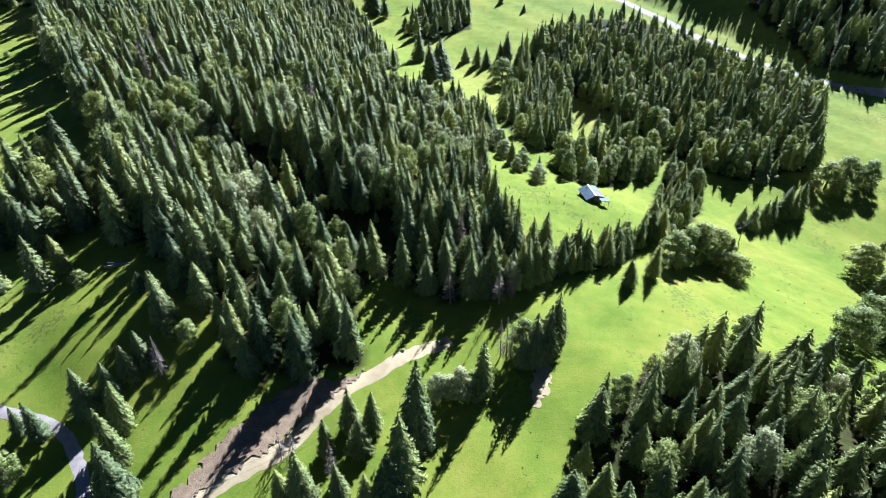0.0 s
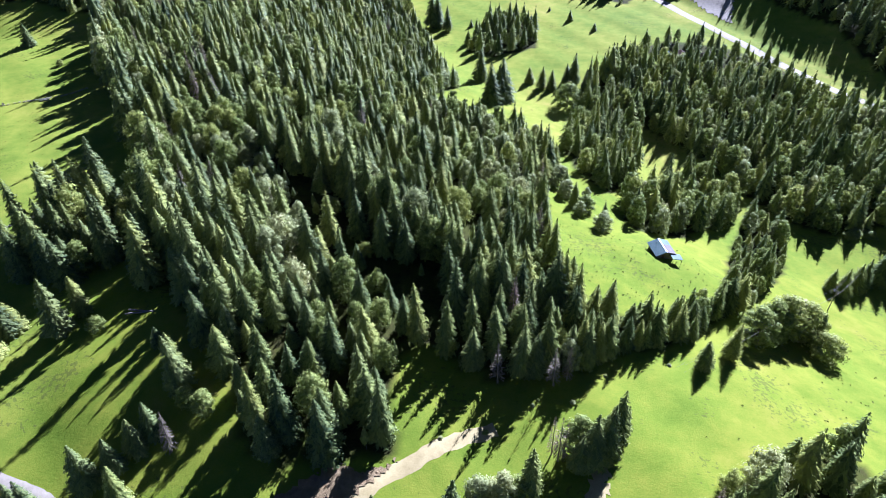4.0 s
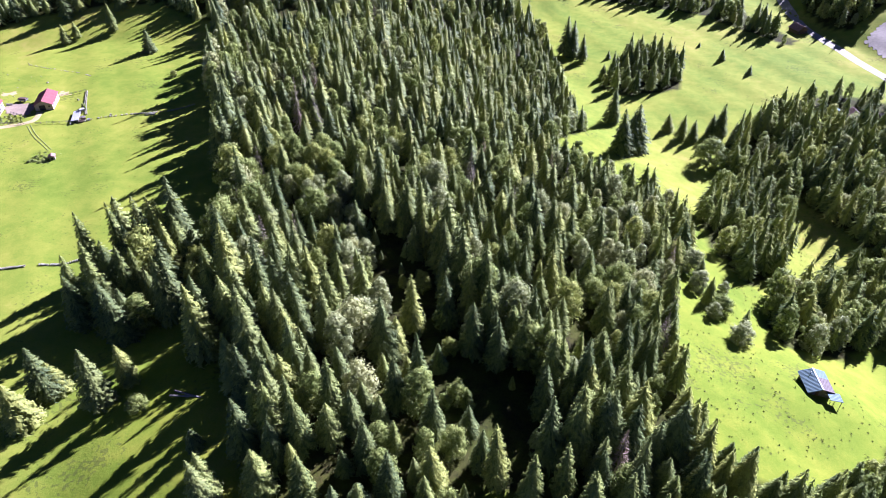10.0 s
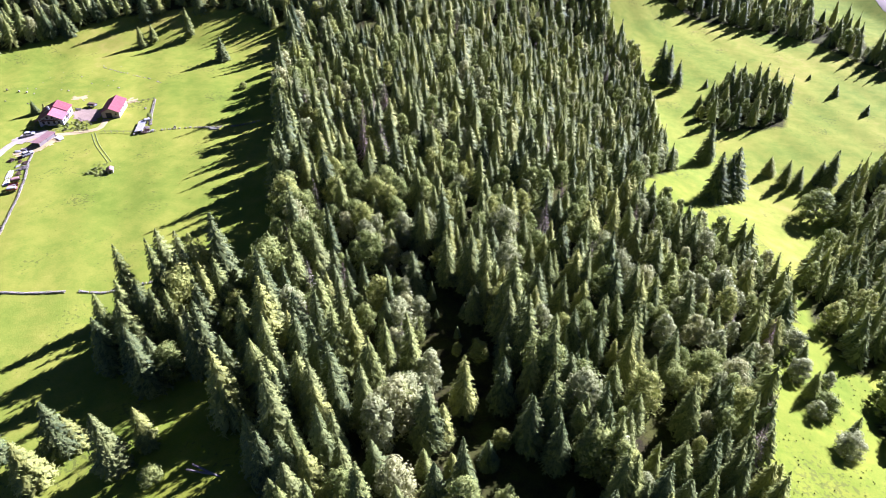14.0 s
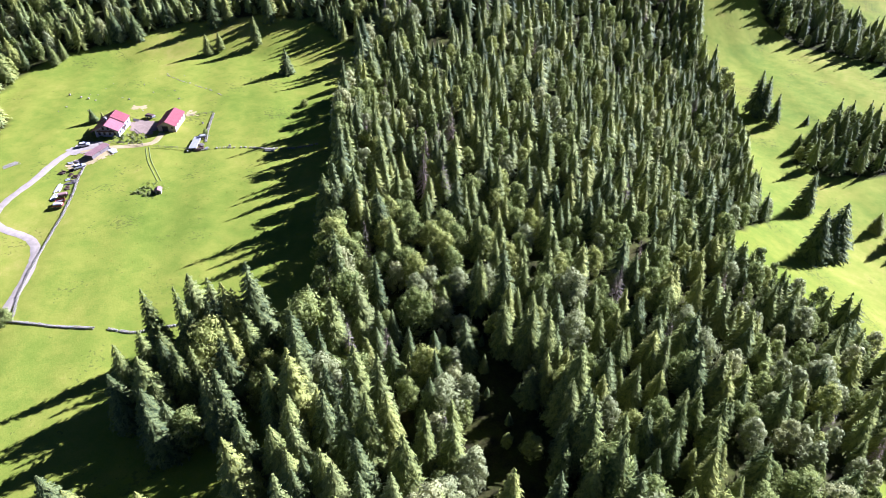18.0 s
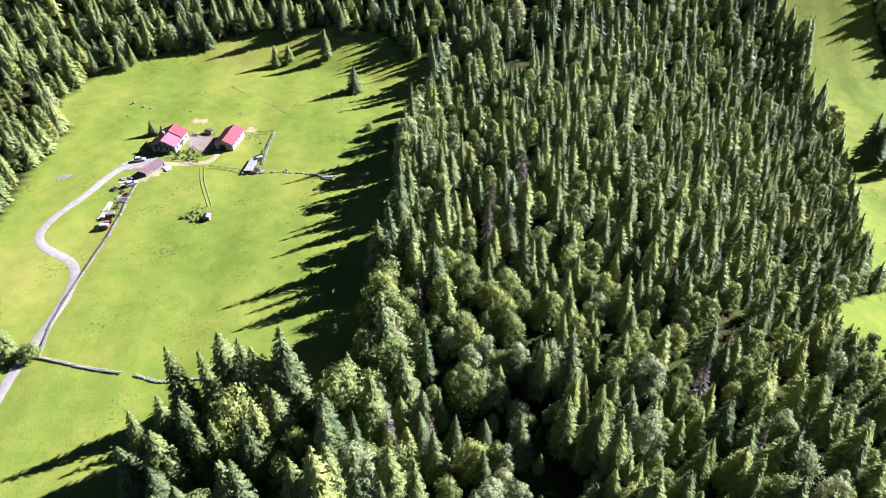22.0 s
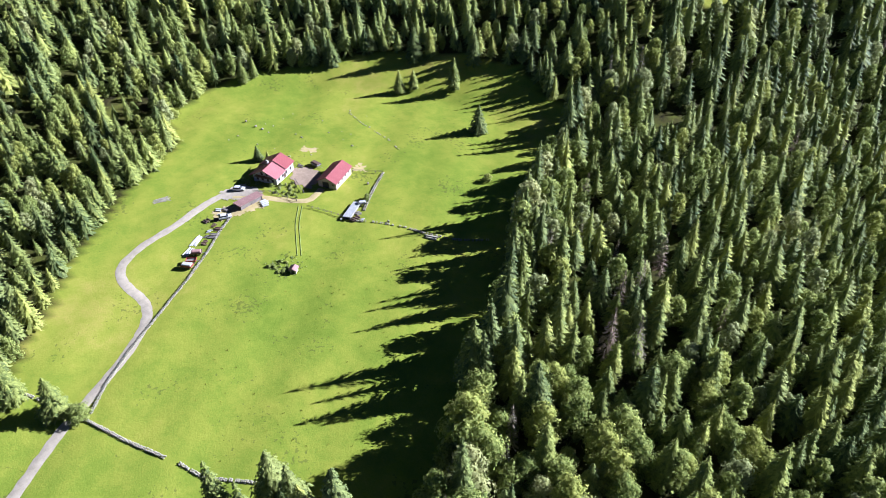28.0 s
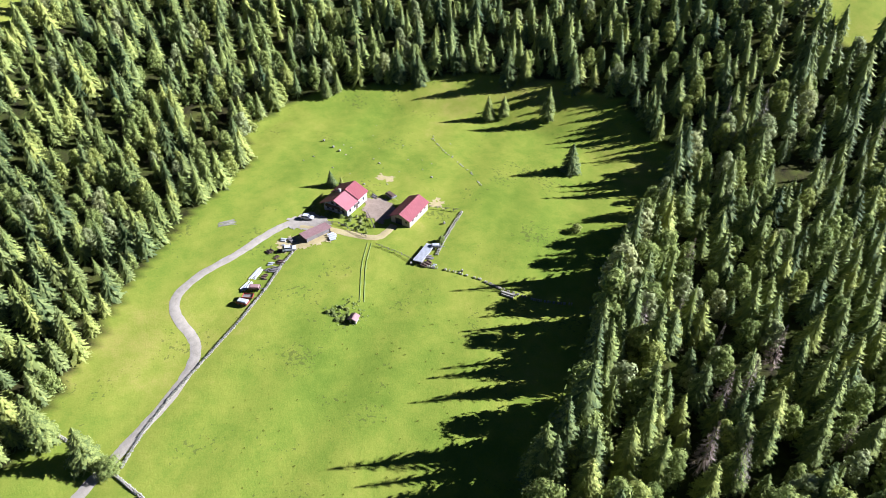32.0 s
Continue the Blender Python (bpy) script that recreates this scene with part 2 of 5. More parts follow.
gx, gy = spread(-470, 330, 3.2, 4200, 1.6), spread(-10, 690, 3.2, 4200, 1.6)
GX, GY = np.meshgrid(gx, gy)
GZ = ground_z(GX, GY)
verts = np.stack([GX, GY, GZ], -1).reshape(-1, 3)
nxg, nyg = len(gx), len(gy)
idx = np.arange(nxg * nyg).reshape(nyg, nxg)
quads = np.stack([idx[:-1, :-1], idx[:-1, 1:], idx[1:, 1:], idx[1:, :-1]], -1).reshape(-1, 4)
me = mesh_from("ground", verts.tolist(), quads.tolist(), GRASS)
# woods and clearings both get the litter colour with shade painted in
dark_floor = np.zeros(GX.shape)
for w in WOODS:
    dark_floor = np.maximum(dark_floor, inside(w, GX, GY))
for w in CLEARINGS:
    dark_floor = np.maximum(dark_floor, inside(w, GX, GY))
me.attributes.new("litter_shade", 'FLOAT', 'POINT').data.foreach_set("value", dark_floor.reshape(-1).astype(np.float32))
# farm hay meadow; the far valley's hay also carries painted haze
hay = np.maximum(smooth((-GX - 95) / 40), smooth((0.75 * GX + 0.66 * GY - 215) / 60) * smooth((GY - 260) / 60))
me.attributes.new("hay", 'FLOAT', 'POINT').data.foreach_set("value", hay.reshape(-1).astype(np.float32))
ground = tagged(new("ground", me), "bright green grazed meadow with dark litter and painted shade in woods and clearings", "ground", kind="structure")


def strip(name, points, width, material, lift=0.06, step=1.5, ragged=0.15, label="", crown=0.0):
    """A ribbon on the ground along a smooth line, with uneven edges."""
    P = [Vector((*p, 0)) for p in points]
    line = []
    for i in range(len(P) - 1):
        a, b = P[i], P[i + 1]
        ta = (b - P[i - 1]) / 2 if i else b - a
        tb = (P[i + 2] - a) / 2 if i + 2 < len(P) else b - a
        n = max(2, int((b - a).length / step))
        for k in range(n):
            t = k / n
            line.append((2*t**3 - 3*t*t + 1) * a + (t**3 - 2*t*t + t) * ta + (3*t*t - 2*t**3) * b + (t**3 - t*t) * tb)
    line.append(P[-1])
    rng = random.Random(len(points) * 7 + int(width * 10))
    vs, fs = [], []
    for i, p in enumerate(line):
        d = (line[min(i + 1, len(line) - 1)] - line[max(i - 1, 0)]).normalized()
        nrm = Vector((-d.y, d.x, 0))
        for k in range(5):
            o = (k / 2 - 1) * width / 2 + (rng.uniform(-ragged, ragged) if k in (0, 4) else 0)
            q = p + nrm * o
            vs.append((q.x, q.y, gz(q.x, q.y) + lift + crown * (1 - abs(k / 2 - 1)) + (-0.1 if k in (0, 4) else 0.0)))
    for i in range(len(line) - 1):
        for k in range(4):
            a = i * 5 + k
            fs.append((a, a + 5, a + 6, a + 1))
    return tagged(new(name, mesh_from(name, vs, fs, material)), label, "road", kind="structure")


FARM_TRACK = ((-170, 135), (-186, 155), (-197, 168), (-205, 180), (-213, 191), (-221, 199), (-229, 202.5), (-241, 201), (-249, 203), (-255, 211), (-259, 224), (-264, 237), (-266, 247))
strip("farm_track", FARM_TRACK, 3.0, GRAVEL, label="pale gravel farm track winding across the meadow", lift=0.12)
strip("yard_lane", ((-262, 246), (-254, 254), (-245, 262), (-243, 266), (-246, 272)), 2.6, DIRT, label="trodden earth lane to the farmyard", lift=0.14)
strip("lower_track", ((-150, 120), (-118, 107), (-105, 103), (-98, 101), (-90, 98), (-84, 92), (-78, 81), (-76, 60), (-72, 30)), 3.2, GRAVEL, label="grey gravel track curving through the lower meadow", lift=0.12)
strip("dirt_track", ((-80, 60), (-65, 72), (-53, 81), (-45, 87), (-37, 93), (-31, 102), (-24, 110), (-17, 116), (-8, 123), (2, 128)), 4.0, DIRT, label="sandy dirt track below the bank", lift=0.12, ragged=0.35)
strip("valley_road", ((70, 740), (81, 703), (90, 679), (97, 649), (107, 610), (124, 575), (142, 540), (160, 506), (183, 462), (203, 428), (224, 405), (262, 375), (320, 345), (420, 320)), 7.0, GRAVEL, label="pale valley road beside the stream", lift=0.15)

# trees
def part(name, me, parent, label=""):
    ob = new(name, me)
    ob.parent = parent
    if label:
        ob["label"] = label
    return ob


def tri_mesh(name, V, F, material, N=None):
    me = bpy.data.meshes.new(name)
    V, F = np.asarray(V, np.float32), np.asarray(F, np.int32)
    me.vertices.add(len(V))
    me.vertices.foreach_set("co", V.ravel())
    me.loops.add(F.size)
    me.loops.foreach_set("vertex_index", F.ravel())
    me.polygons.add(len(F))
    me.polygons.foreach_set("loop_start", np.arange(0, F.size, 3, dtype=np.int32))
    me.materials.append(material)
    me.update(calc_edges=True)
    if N is not None:
        me.attributes.new("custom_normal", 'FLOAT_VECTOR', 'POINT').data.foreach_set("vector", np.asarray(N, np.float32).ravel())
    return me


def crown(V, F, N, keep=0.5):
    """Turn every face of a crown outwards and soften its normals towards the crown's own swell."""
    V, F, N = np.asarray(V, float), np.asarray(F, int), np.asarray(N, float)
    G = np.cross(V[F[:, 1]] - V[F[:, 0]], V[F[:, 2]] - V[F[:, 0]])
    G /= np.linalg.norm(G, axis=1, keepdims=True) + 1e-9
    turn = (G * N[F[:, 0]]).sum(1) < 0
    F[turn] = F[turn][:, ::-1]
    G[turn] *= -1
    own = np.zeros_like(N)
    for k in range(3):
        np.add.at(own, F[:, k], G)
    own /= np.linalg.norm(own, axis=1, keepdims=True) + 1e-9
    N = N * (1 - keep) + own * keep
    return V, F, N / (np.linalg.norm(N, axis=1, keepdims=True) + 1e-9)


def trunk_tris(height, r0, sides=6, lean=0.0, rings=4):
    V, F = [], []
    for k in range(rings):
        t = k / (rings - 1)
        r = r0 * (1 - t) ** 0.9 + 0.02
        for j in range(sides):
            a = 2 * math.pi * j / sides
            V.append((r * math.cos(a) + lean * t * t, r * math.sin(a), t * height - 0.4 * (k == 0)))
    for k in range(rings - 1):
        for j in range(sides):
            a, b = k * sides + j, k * sides + (j + 1) % sides
            F += [(a, b, b + sides), (a, b + sides, a + sides)]
    return V, F


def spruce_tris(seed, height, radius, levels, per_level, twigs, bottom=0.12, bare=False, core=0.46, fold=True):
    """Drooping sprays of needles in whorls over a dense inner cone, uneven and with gaps."""
    rng = random.Random(seed)
    V, F, N = [], [], []

    def add(points, faces, nrm):
        n = len(V)
        V.extend(points)
        N.extend([nrm] * len(points))
        F.extend((a + n, b + n, c + n) for a, b, c in faces)

    lop = rng.uniform(0, 6.28)
    power = rng.uniform(0.66, 0.9)
    for i in range(levels):
        t = (i + rng.uniform(-0.35, 0.35)) / (levels - 1)
        t = min(max(t, 0.0), 1.0) ** 0.9
        z = (bottom + (0.975 - bottom) * t) * height
        prof = (1 - t) ** power * (1.0 if t > 0.15 else 0.8 + 1.33 * t) + 0.045
        R0 = radius * prof
        n = max(4, int(per_level * (0.45 + 0.65 * prof) + rng.random()))
        a0 = rng.uniform(0, 6.28)
        for j in range(n):
            if rng.random() < (0.07 if not bare else 0.25):
                continue
            a = a0 + 6.283 * j / n + rng.uniform(-0.3, 0.3)
            R = R0 * rng.uniform(0.78, 1.14) * (1 + 0.13 * math.cos(a - lop))
            zz = z + rng.uniform(-0.5, 0.5) * height / levels
            ca, sa = math.cos(a), math.sin(a)
            droop = R * rng.uniform(0.25, 0.6) + 0.15
            w = R * (rng.uniform(0.08, 0.15) if not bare else 0.03) + (0.10 if not bare else 0.03)
            nrm = Vector((ca, sa, 0.55 + 0.5 * t)).normalized()

            def at(r, side, dz):
                return (ca * r - sa * side, sa * r + ca * side, zz + dz)

            mid = rng.uniform(0.58, 0.74)
            pts = [at(R * 0.22, 0, 0.06 * R), at(R, rng.uniform(-0.12, 0.12) * R, -droop), at(R * mid, w, -droop * 0.5 - w * rng.uniform(0.2, 0.8)), at(R * mid, -w, -droop * 0.5 - w * rng.uniform(0.2, 0.8))]
            if fold and not bare:
                pts.append(at(R * mid, 0, -droop * 0.34))
                add(pts, ((0, 4, 2), (4, 1, 2), (0, 3, 4), (4, 3, 1)), nrm)
            else:
                add(pts, ((0, 2, 1), (0, 1, 3)), nrm)
            for k in range(twigs):
                f = rng.uniform(0.45, 1.0)
                s = rng.choice((-1, 1))
                ln = R * rng.uniform(0.10, 0.2) + 0.26
                q = (0.05 * R + 0.12) if not bare else 0.04 * R
                base = at(R * f, s * w * 0.6 * (1.2 - f), -droop * f * 0.7)
                e = at(R * f + ln * rng.uniform(0.1, 0.8), s * (w * 0.6 + ln * rng.uniform(0.3, 0.8)), -droop * f * 0.8 - ln * rng.uniform(0.0, 0.6))
                b2 = at(R * f + q, s * w * 0.2, -droop * f * 0.74 + rng.uniform(-0.1, 0.1))
                side = Vector((ca - s * 0.5 * sa, sa + s * 0.5 * ca, 0.5)).normalized()
                add([base, e, b2], ((0, 1, 2),), side)
    # the dense inner cone, ragged at its lower rim
    if not bare:
        rings, sides = 5, 7
        n0 = len(V)
        for k in range(rings):
            t = k / rings
            for j in range(sides):
                a = 6.283 * j / sides
                r = radius * core * (1 - t) ** power * rng.uniform(0.72, 1.15)
                V.append((r * math.cos(a), r * math.sin(a), (bottom + 0.03 + (0.86 - bottom) * t) * height + rng.uniform(-0.03, 0.03) * height))
                N.append((math.cos(a), math.sin(a), 0.4))
        V.append((0, 0, height * 0.93))
        N.append((0, 0, 1))
        for k in range(rings - 1):
            for j in range(sides):
                p, q = n0 + k * sides + j, n0 + k * sides + (j + 1) % sides
                F.extend(((p, q, q + sides), (p, q + sides, p + sides)))
        for j in range(sides):
            F.append((n0 + (rings - 1) * sides + j, n0 + (rings - 1) * sides + (j + 1) % sides, n0 + rings * sides))
    # leader
    for j in range(4):
        a = j * 1.6 + rng.random()
        r = radius * 0.09
        add([(0, 0, height), (r * math.cos(a), r * math.sin(a), height * 0.935), (r * math.cos(a + 1.5), r * math.sin(a + 1.5), height * 0.93)], ((0, 1, 2),), Vector((math.cos(a + 0.75), math.sin(a + 0.75), 0.5)))
    return crown(V, F, N, 0.46 if not bare else 0.85)


def leafy_tris(seed, height, radius, count, leaf, bottom=0.25, lobes=9):
    """A broad crown: rounded lobes of small leaf sprays, with gaps and hollows between the lobes."""
    rng = random.Random(seed)
    V, F, N = [], [], []
    centres = []
    for i in range(lobes):
        a = 2.4 * i + rng.uniform(-0.4, 0.4)
        t = (i + 0.5) / lobes
        z = height * (bottom + (0.86 - bottom) * t)
        rr = radius * 0.66 * math.sqrt(max(0.05, 1 - (2 * t - 0.75) ** 2 * 0.8)) * rng.uniform(0.7, 1.08)
        centres.append((rr * math.cos(a), rr * math.sin(a), z, radius * rng.uniform(0.18, 0.40)))
    centres.append((radius * rng.uniform(-0.3, 0.3), radius * rng.uniform(-0.3, 0.3), height * 0.84, radius * 0.3))
    centres.append((0, 0, height * 0.5, radius * 0.52))
    # the dense heart of each lobe
    for cx, cy, cz, r in centres:
        n = len(V)
        for k in range(6):
            a = 1.05 * k
            V.append((cx + r * 0.55 * math.cos(a), cy + r * 0.55 * math.sin(a), cz + rng.uniform(-0.2, 0.2) * r))
            N.append((math.cos(a), math.sin(a), 0.2))
        V.extend(((cx, cy, cz + 0.55 * r), (cx, cy, cz - 0.55 * r)))
        N.extend(((0, 0, 1), (0, 0, -1)))
        for k in range(6):
            F.extend(((n + k, n + (k + 1) % 6, n + 6), (n + (k + 1) % 6, n + k, n + 7)))
    for i in range(count):
        cx, cy, cz, r = centres[i % len(centres)]
        d = Vector((rng.gauss(0, 1), rng.gauss(0, 1), rng.gauss(0.25, 0.9))).normalized()
        p = Vector((cx, cy, cz)) + d * r * rng.uniform(0.6, 1.3)
        p.z = min(p.z, height * 1.02)
        s = leaf * rng.uniform(0.6, 1.5)
        nrm = (d + Vector((rng.gauss(0, 0.26), rng.gauss(0, 0.26), rng.gauss(0.12, 0.26)))).normalized()
        u = Vector((rng.gauss(0, 1), rng.gauss(0, 1), rng.gauss(0, 1)))
        u = (u - nrm * u.dot(nrm)).normalized()
        v = nrm.cross(u)
        n = len(V)
        V.extend((tuple(p - u * s * 0.8 - v * s * 0.5), tuple(p + u * s), tuple(p - u * s * 0.3 + v * s * 0.9)))
        N.extend([tuple((d + Vector((p.x, p.y, 0)) / radius * 0.5 + Vector((0, 0, 0.2))).normalized())] * 3)
        F.append((n, n + 1, n + 2))
    return crown(V, F, N, 0.4)


def limbs_tris(seed, height, radius, n=6):
    """Trunk with forking limbs of a broad-leaved tree."""
    rng = random.Random(seed)
    V, F = trunk_tris(height * 0.75, 0.018 * height + 0.08)
    for i in range(n):
        a = 2.4 * i + rng.random()
        z0 = height * rng.uniform(0.22, 0.55)
        r1 = radius * rng.uniform(0.5, 0.8)
        p0, p1 = Vector((0, 0, z0)), Vector((r1 * math.cos(a), r1 * math.sin(a), z0 + height * rng.uniform(0.15, 0.32)))
        side = Vector((-math.sin(a), math.cos(a), 0))
        up = (p1 - p0).normalized().cross(side)
        w = 0.008 * height + 0.03
        b = len(V)
        for k in range(3):
            o = side * math.cos(k * 2.1) * w + up * math.sin(k * 2.1) * w
            V.append(tuple(p0 + o))
        V.append(tuple(p1))
        F += [(b, b + 1, b + 3), (b + 1, b + 2, b + 3), (b + 2, b, b + 3)]
    return V, F


# crowns near the path (fine), in the middle distance, and far off
H0 = 20.0
FINE = [spruce_tris(100 + i, H0, r, 27, 12, 8, b) for i, (r, b) in enumerate(((4.3, 0.05), (3.7, 0.09), (4.7, 0.04), (3.4, 0.10), (4.1, 0.12), (4.8, 0.05), (3.9, 0.07)))]
MID = [spruce_tris(200 + i, H0, r, 22, 11, 4, b) for i, (r, b) in enumerate(((4.5, 0.10), (4.0, 0.13), (5.0, 0.10), (3.7, 0.15), (4.3, 0.13)))]
FAR = [spruce_tris(300 + i, H0, r, 17, 10, 3, b, False, 0.5, False) for i, (r, b) in enumerate(((5.0, 0.10), (4.4, 0.12), (5.4, 0.10), (4.7, 0.13)))]
DISTANT = [spruce_tris(350 + i, H0, r, 13, 9, 2, 0.14, False, 0.54, False) for i, r in enumerate((5.4, 4.8, 5.8, 5.1))]
HIGH = [spruce_tris(370 + i, H0, r, 17, 10, 7, 0.44) for i, r in enumerate((2.9, 2.5, 3.2))]
LEAFY = [leafy_tris(400 + i, 13.0, r, 3200, 0.27, 0.05, 24) for i, r in enumerate((4.4, 3.8, 5.0))]
LEAFY_FAR = [leafy_tris(450 + i, 13.0, r, 1500, 0.38, 0.06, 22) for i, r in enumerate((4.2, 3.6))]
BARE = [spruce_tris(500 + i, 18.0, r, 26, 8, 7, 0.15, True) for i, r in enumerate((2.6, 2.1))]

FINE_ME = [tri_mesh("spruce_crown", V, F, NEEDLES if i % 2 else NEEDLES_DARK, N) for i, (V, F, N) in enumerate(FINE)]
HIGH_ME = [tri_mesh("spruce_crown", V, F, NEEDLES, N) for V, F, N in HIGH]
TRUNK_ME = tri_mesh("spruce_trunk", *trunk_tris(H0 * 0.9, 0.24, 7), BARK)
LEAFY_ME = [tri_mesh("leafy_crown", V, F, LEAVES, N) for V, F, N in LEAFY]
PALE_ME = [tri_mesh("pale_crown", V, F, LEAVES_PALE, N) for V, F, N in LEAFY]
SHRUB_ME = [tri_mesh("shrub_crown", V, F, LEAVES, N) for V, F, N in LEAFY_FAR]
PALE_SHRUB_ME = [tri_mesh("pale_shrub_crown", V, F, LEAVES_PALE, N) for V, F, N in LEAFY_FAR]
LIMB_ME = tri_mesh("leafy_trunk", *limbs_tris(7, 13.0, 4.0), BARK)
BARE_ME = [tri_mesh("bare_crown", V, F, DEAD, N) for V, F, N in BARE]
STEM_ME = tri_mesh("dead_trunk", *trunk_tris(17.5, 0.2, 6), DEAD)

TREE_RNG = random.Random(11)
KINDS = {
    "spruce": ("spruce_tree", FINE_ME, TRUNK_ME, H0, "dark green spruce with drooping sprays on grass"),
    "high": ("spruce_tree", HIGH_ME, TRUNK_ME, H0, "tall thin spruce with a bare lower trunk"),
    "leafy": ("broadleaf_tree", LEAFY_ME, LIMB_ME, 13.0, "light green broad-leaved tree with a rounded crown"),
    "pale": ("pale_broadleaf_tree", PALE_ME, LIMB_ME, 13.0, "pale silvery green broad-leaved tree with loose crown"),
    "dead": ("dead_spruce", BARE_ME, STEM_ME, 18.0, "dead grey spruce with bare drooping twigs"),
}


def tree(kind, x, y, height, wide=1.0, group="", label=""):
    name, crowns, trunk, h0, text = KINDS[kind]
    root = tagged(new(name), label or text, "tree", group)
    k = height / h0
    root.matrix_basis = Matrix.LocRotScale((x, y, gz(x, y) - 0.15), Euler((TREE_RNG.uniform(-0.03, 0.03), TREE_RNG.uniform(-0.03, 0.03), TREE_RNG.uniform(0, 6.28))), (k * wide, k * wide, k))
    part("trunk", trunk, root)
    part("crown", TREE_RNG.choice(crowns), root)
    return root


def scatter(poly, gap, seed, holes=(), thin=0.0):
    """Points at least about gap apart inside a polygon."""
    rng = np.random.RandomState(seed)
    xs, ys = [p[0] for p in poly], [p[1] for p in poly]
    x0, x1, y0, y1 = min(xs), max(xs), min(ys), max(ys)
    rows = np.arange(y0, y1, gap * 0.87)
    pts = []
    for j, yy in enumerate(rows):
        xx = np.arange(x0 + (j % 2) * gap / 2, x1, gap)
        pts.append(np.stack([xx, np.full(len(xx), yy)], -1))
    P = np.concatenate(pts) + rng.uniform(-0.5, 0.5, (sum(map(len, pts)), 2)) * gap
    keep = inside(poly, P[:, 0], P[:, 1]) & (rng.uniform(0, 1, len(P)) > thin)
    for h in holes:
        keep &= ~inside(h, P[:, 0], P[:, 1])
    return P[keep]


def edge_row(poly, gap, inset, seed):
    """Points along the rim of a wood, a little inside it."""
    rng = np.random.RandomState(seed)
    pts = []
    n = len(poly)
    area = sum(poly[i][0] * poly[(i + 1) % n][1] - poly[(i + 1) % n][0] * poly[i][1] for i in range(n))
    s = 1 if area > 0 else -1
    for i in range(n):
        (x1, y1), (x2, y2) = poly[i], poly[(i + 1) % n]
        L = math.hypot(x2 - x1, y2 - y1)
        for k in range(int(L / gap)):
            t = (k + rng.uniform(0.2, 0.8)) / max(1, int(L / gap))
            o = inset + rng.uniform(-0.8, 1.6)
            pts.append((x1 + (x2 - x1) * t - s * (y2 - y1) / L * o, y1 + (y2 - y1) * t + s * (x2 - x1) / L * o))
    return np.array(pts)


def wood(name, parts, material, label):
    """One wood: rows of (template, x, y, height scale, width scale) as one mesh of joined trees."""
    rng = np.random.RandomState(len(parts))
    Vs, Fs, Ns, tone, n = [], [], [], [], 0
    for (V, F, N), x, y, kz, kw in parts:
        a = rng.uniform(0, 6.28)
        c, s = math.cos(a), math.sin(a)
        lean = rng.normal(0, 0.02, 2)
        z = V[:, 2] * kz
        W = np.stack([(V[:, 0] * c - V[:, 1] * s) * kw + x + lean[0] * z, (V[:, 0] * s + V[:, 1] * c) * kw + y + lean[1] * z, z + gz(x, y) - 0.2], -1)
        Vs.append(W)
        Fs.append(F + n)
        Ns.append(np.stack([N[:, 0] * c - N[:, 1] * s, N[:, 0] * s + N[:, 1] * c, N[:, 2]], -1))
        tone.append(np.full(len(V), rng.uniform(0, 1), np.float32))
        n += len(V)
    if not Vs:
        return None
    me = tri_mesh(name, np.concatenate(Vs), np.concatenate(Fs), material, np.concatenate(Ns))
    me.attributes.new("tree_tone", 'FLOAT', 'POINT').data.foreach_set("value", np.concatenate(tone))
    return tagged(new(name, me), label, "forest", kind="stuff")

# woods: trees by region; the stretch nearest to the path as single trees
def eye_distance(x, y):
    """Distance on the plan from the middle line of the ridge's open end."""
    best = 1e9
    for px, py in ((0, 20), (-3, 55), (-14, 97), (-31, 134), (-56, 167), (-87, 193)):
        best = min(best, math.hypot(x - px, y - py))
    return best


def near(x, y, *blobs):
    """How strongly x, y lies in one of the round spots (x, y, radius)."""
    return max(math.exp(-((x - a) ** 2 + (y - b) ** 2) / (r * r)) for a, b, r in blobs)


def leaf_share(x, y):
    """Share of broad-leaved and of pale trees at a place."""
    margin = near(x, y, (-100, 243, 9), (-88, 233, 9), (-76, 219, 9), (-66, 203, 9), (-59, 187, 9), (-62, 178, 8))
    west = near(x, y, (-130, 238, 12), (-126, 250, 10), (-122, 226, 9), (-66, 156, 9), (-40, 160, 8))
    pale = near(x, y, (0, 270, 15), (14, 253, 11), (10, 240, 9), (-6, 252, 11), (-12, 328, 13), (14, 326, 11), (22, 304, 10), (-30, 271, 9), (-14, 300, 9))
    block = 0.28 if y > 185 else 0.14 if x < -55 and y > 150 else 0.07
    return max(block, 0.8 * west, 0.15 * margin, 0.25 * pale), max(0.07 if y > 185 else 0.03, 0.85 * margin, 0.52 * pale)


RIM = [(a + (c - a) * k / 3, b + (d - b) * k / 3) for (a, b), (c, d) in zip(RIDGE[4:20], RIDGE[5:21]) for k in range(3)]


def ridge_height(x, y):
    """Height of the ridge's trees: tallest along the farm meadow, lowest in the belt below the hut."""
    base = 17.5 if y < 150 else 18.5 if y < 185 else 16.5 - 1.5 * min(1.0, max(0.0, (y - 260) / 80))
    edge = min(math.hypot(x - a, y - b) for a, b in RIM)
    edge = math.exp(-(edge / 13) ** 2)
    tall = base + ((16.0 if y < 150 else 25.0 if y < 305 else 25.0 - 4.0 * min(1.0, (y - 305) / 40)) - base) * edge
    if x > 20 and y < 270:
        tall *= 1.0 - 0.45 * min(1.0, (x - 20) / 20)
    return tall


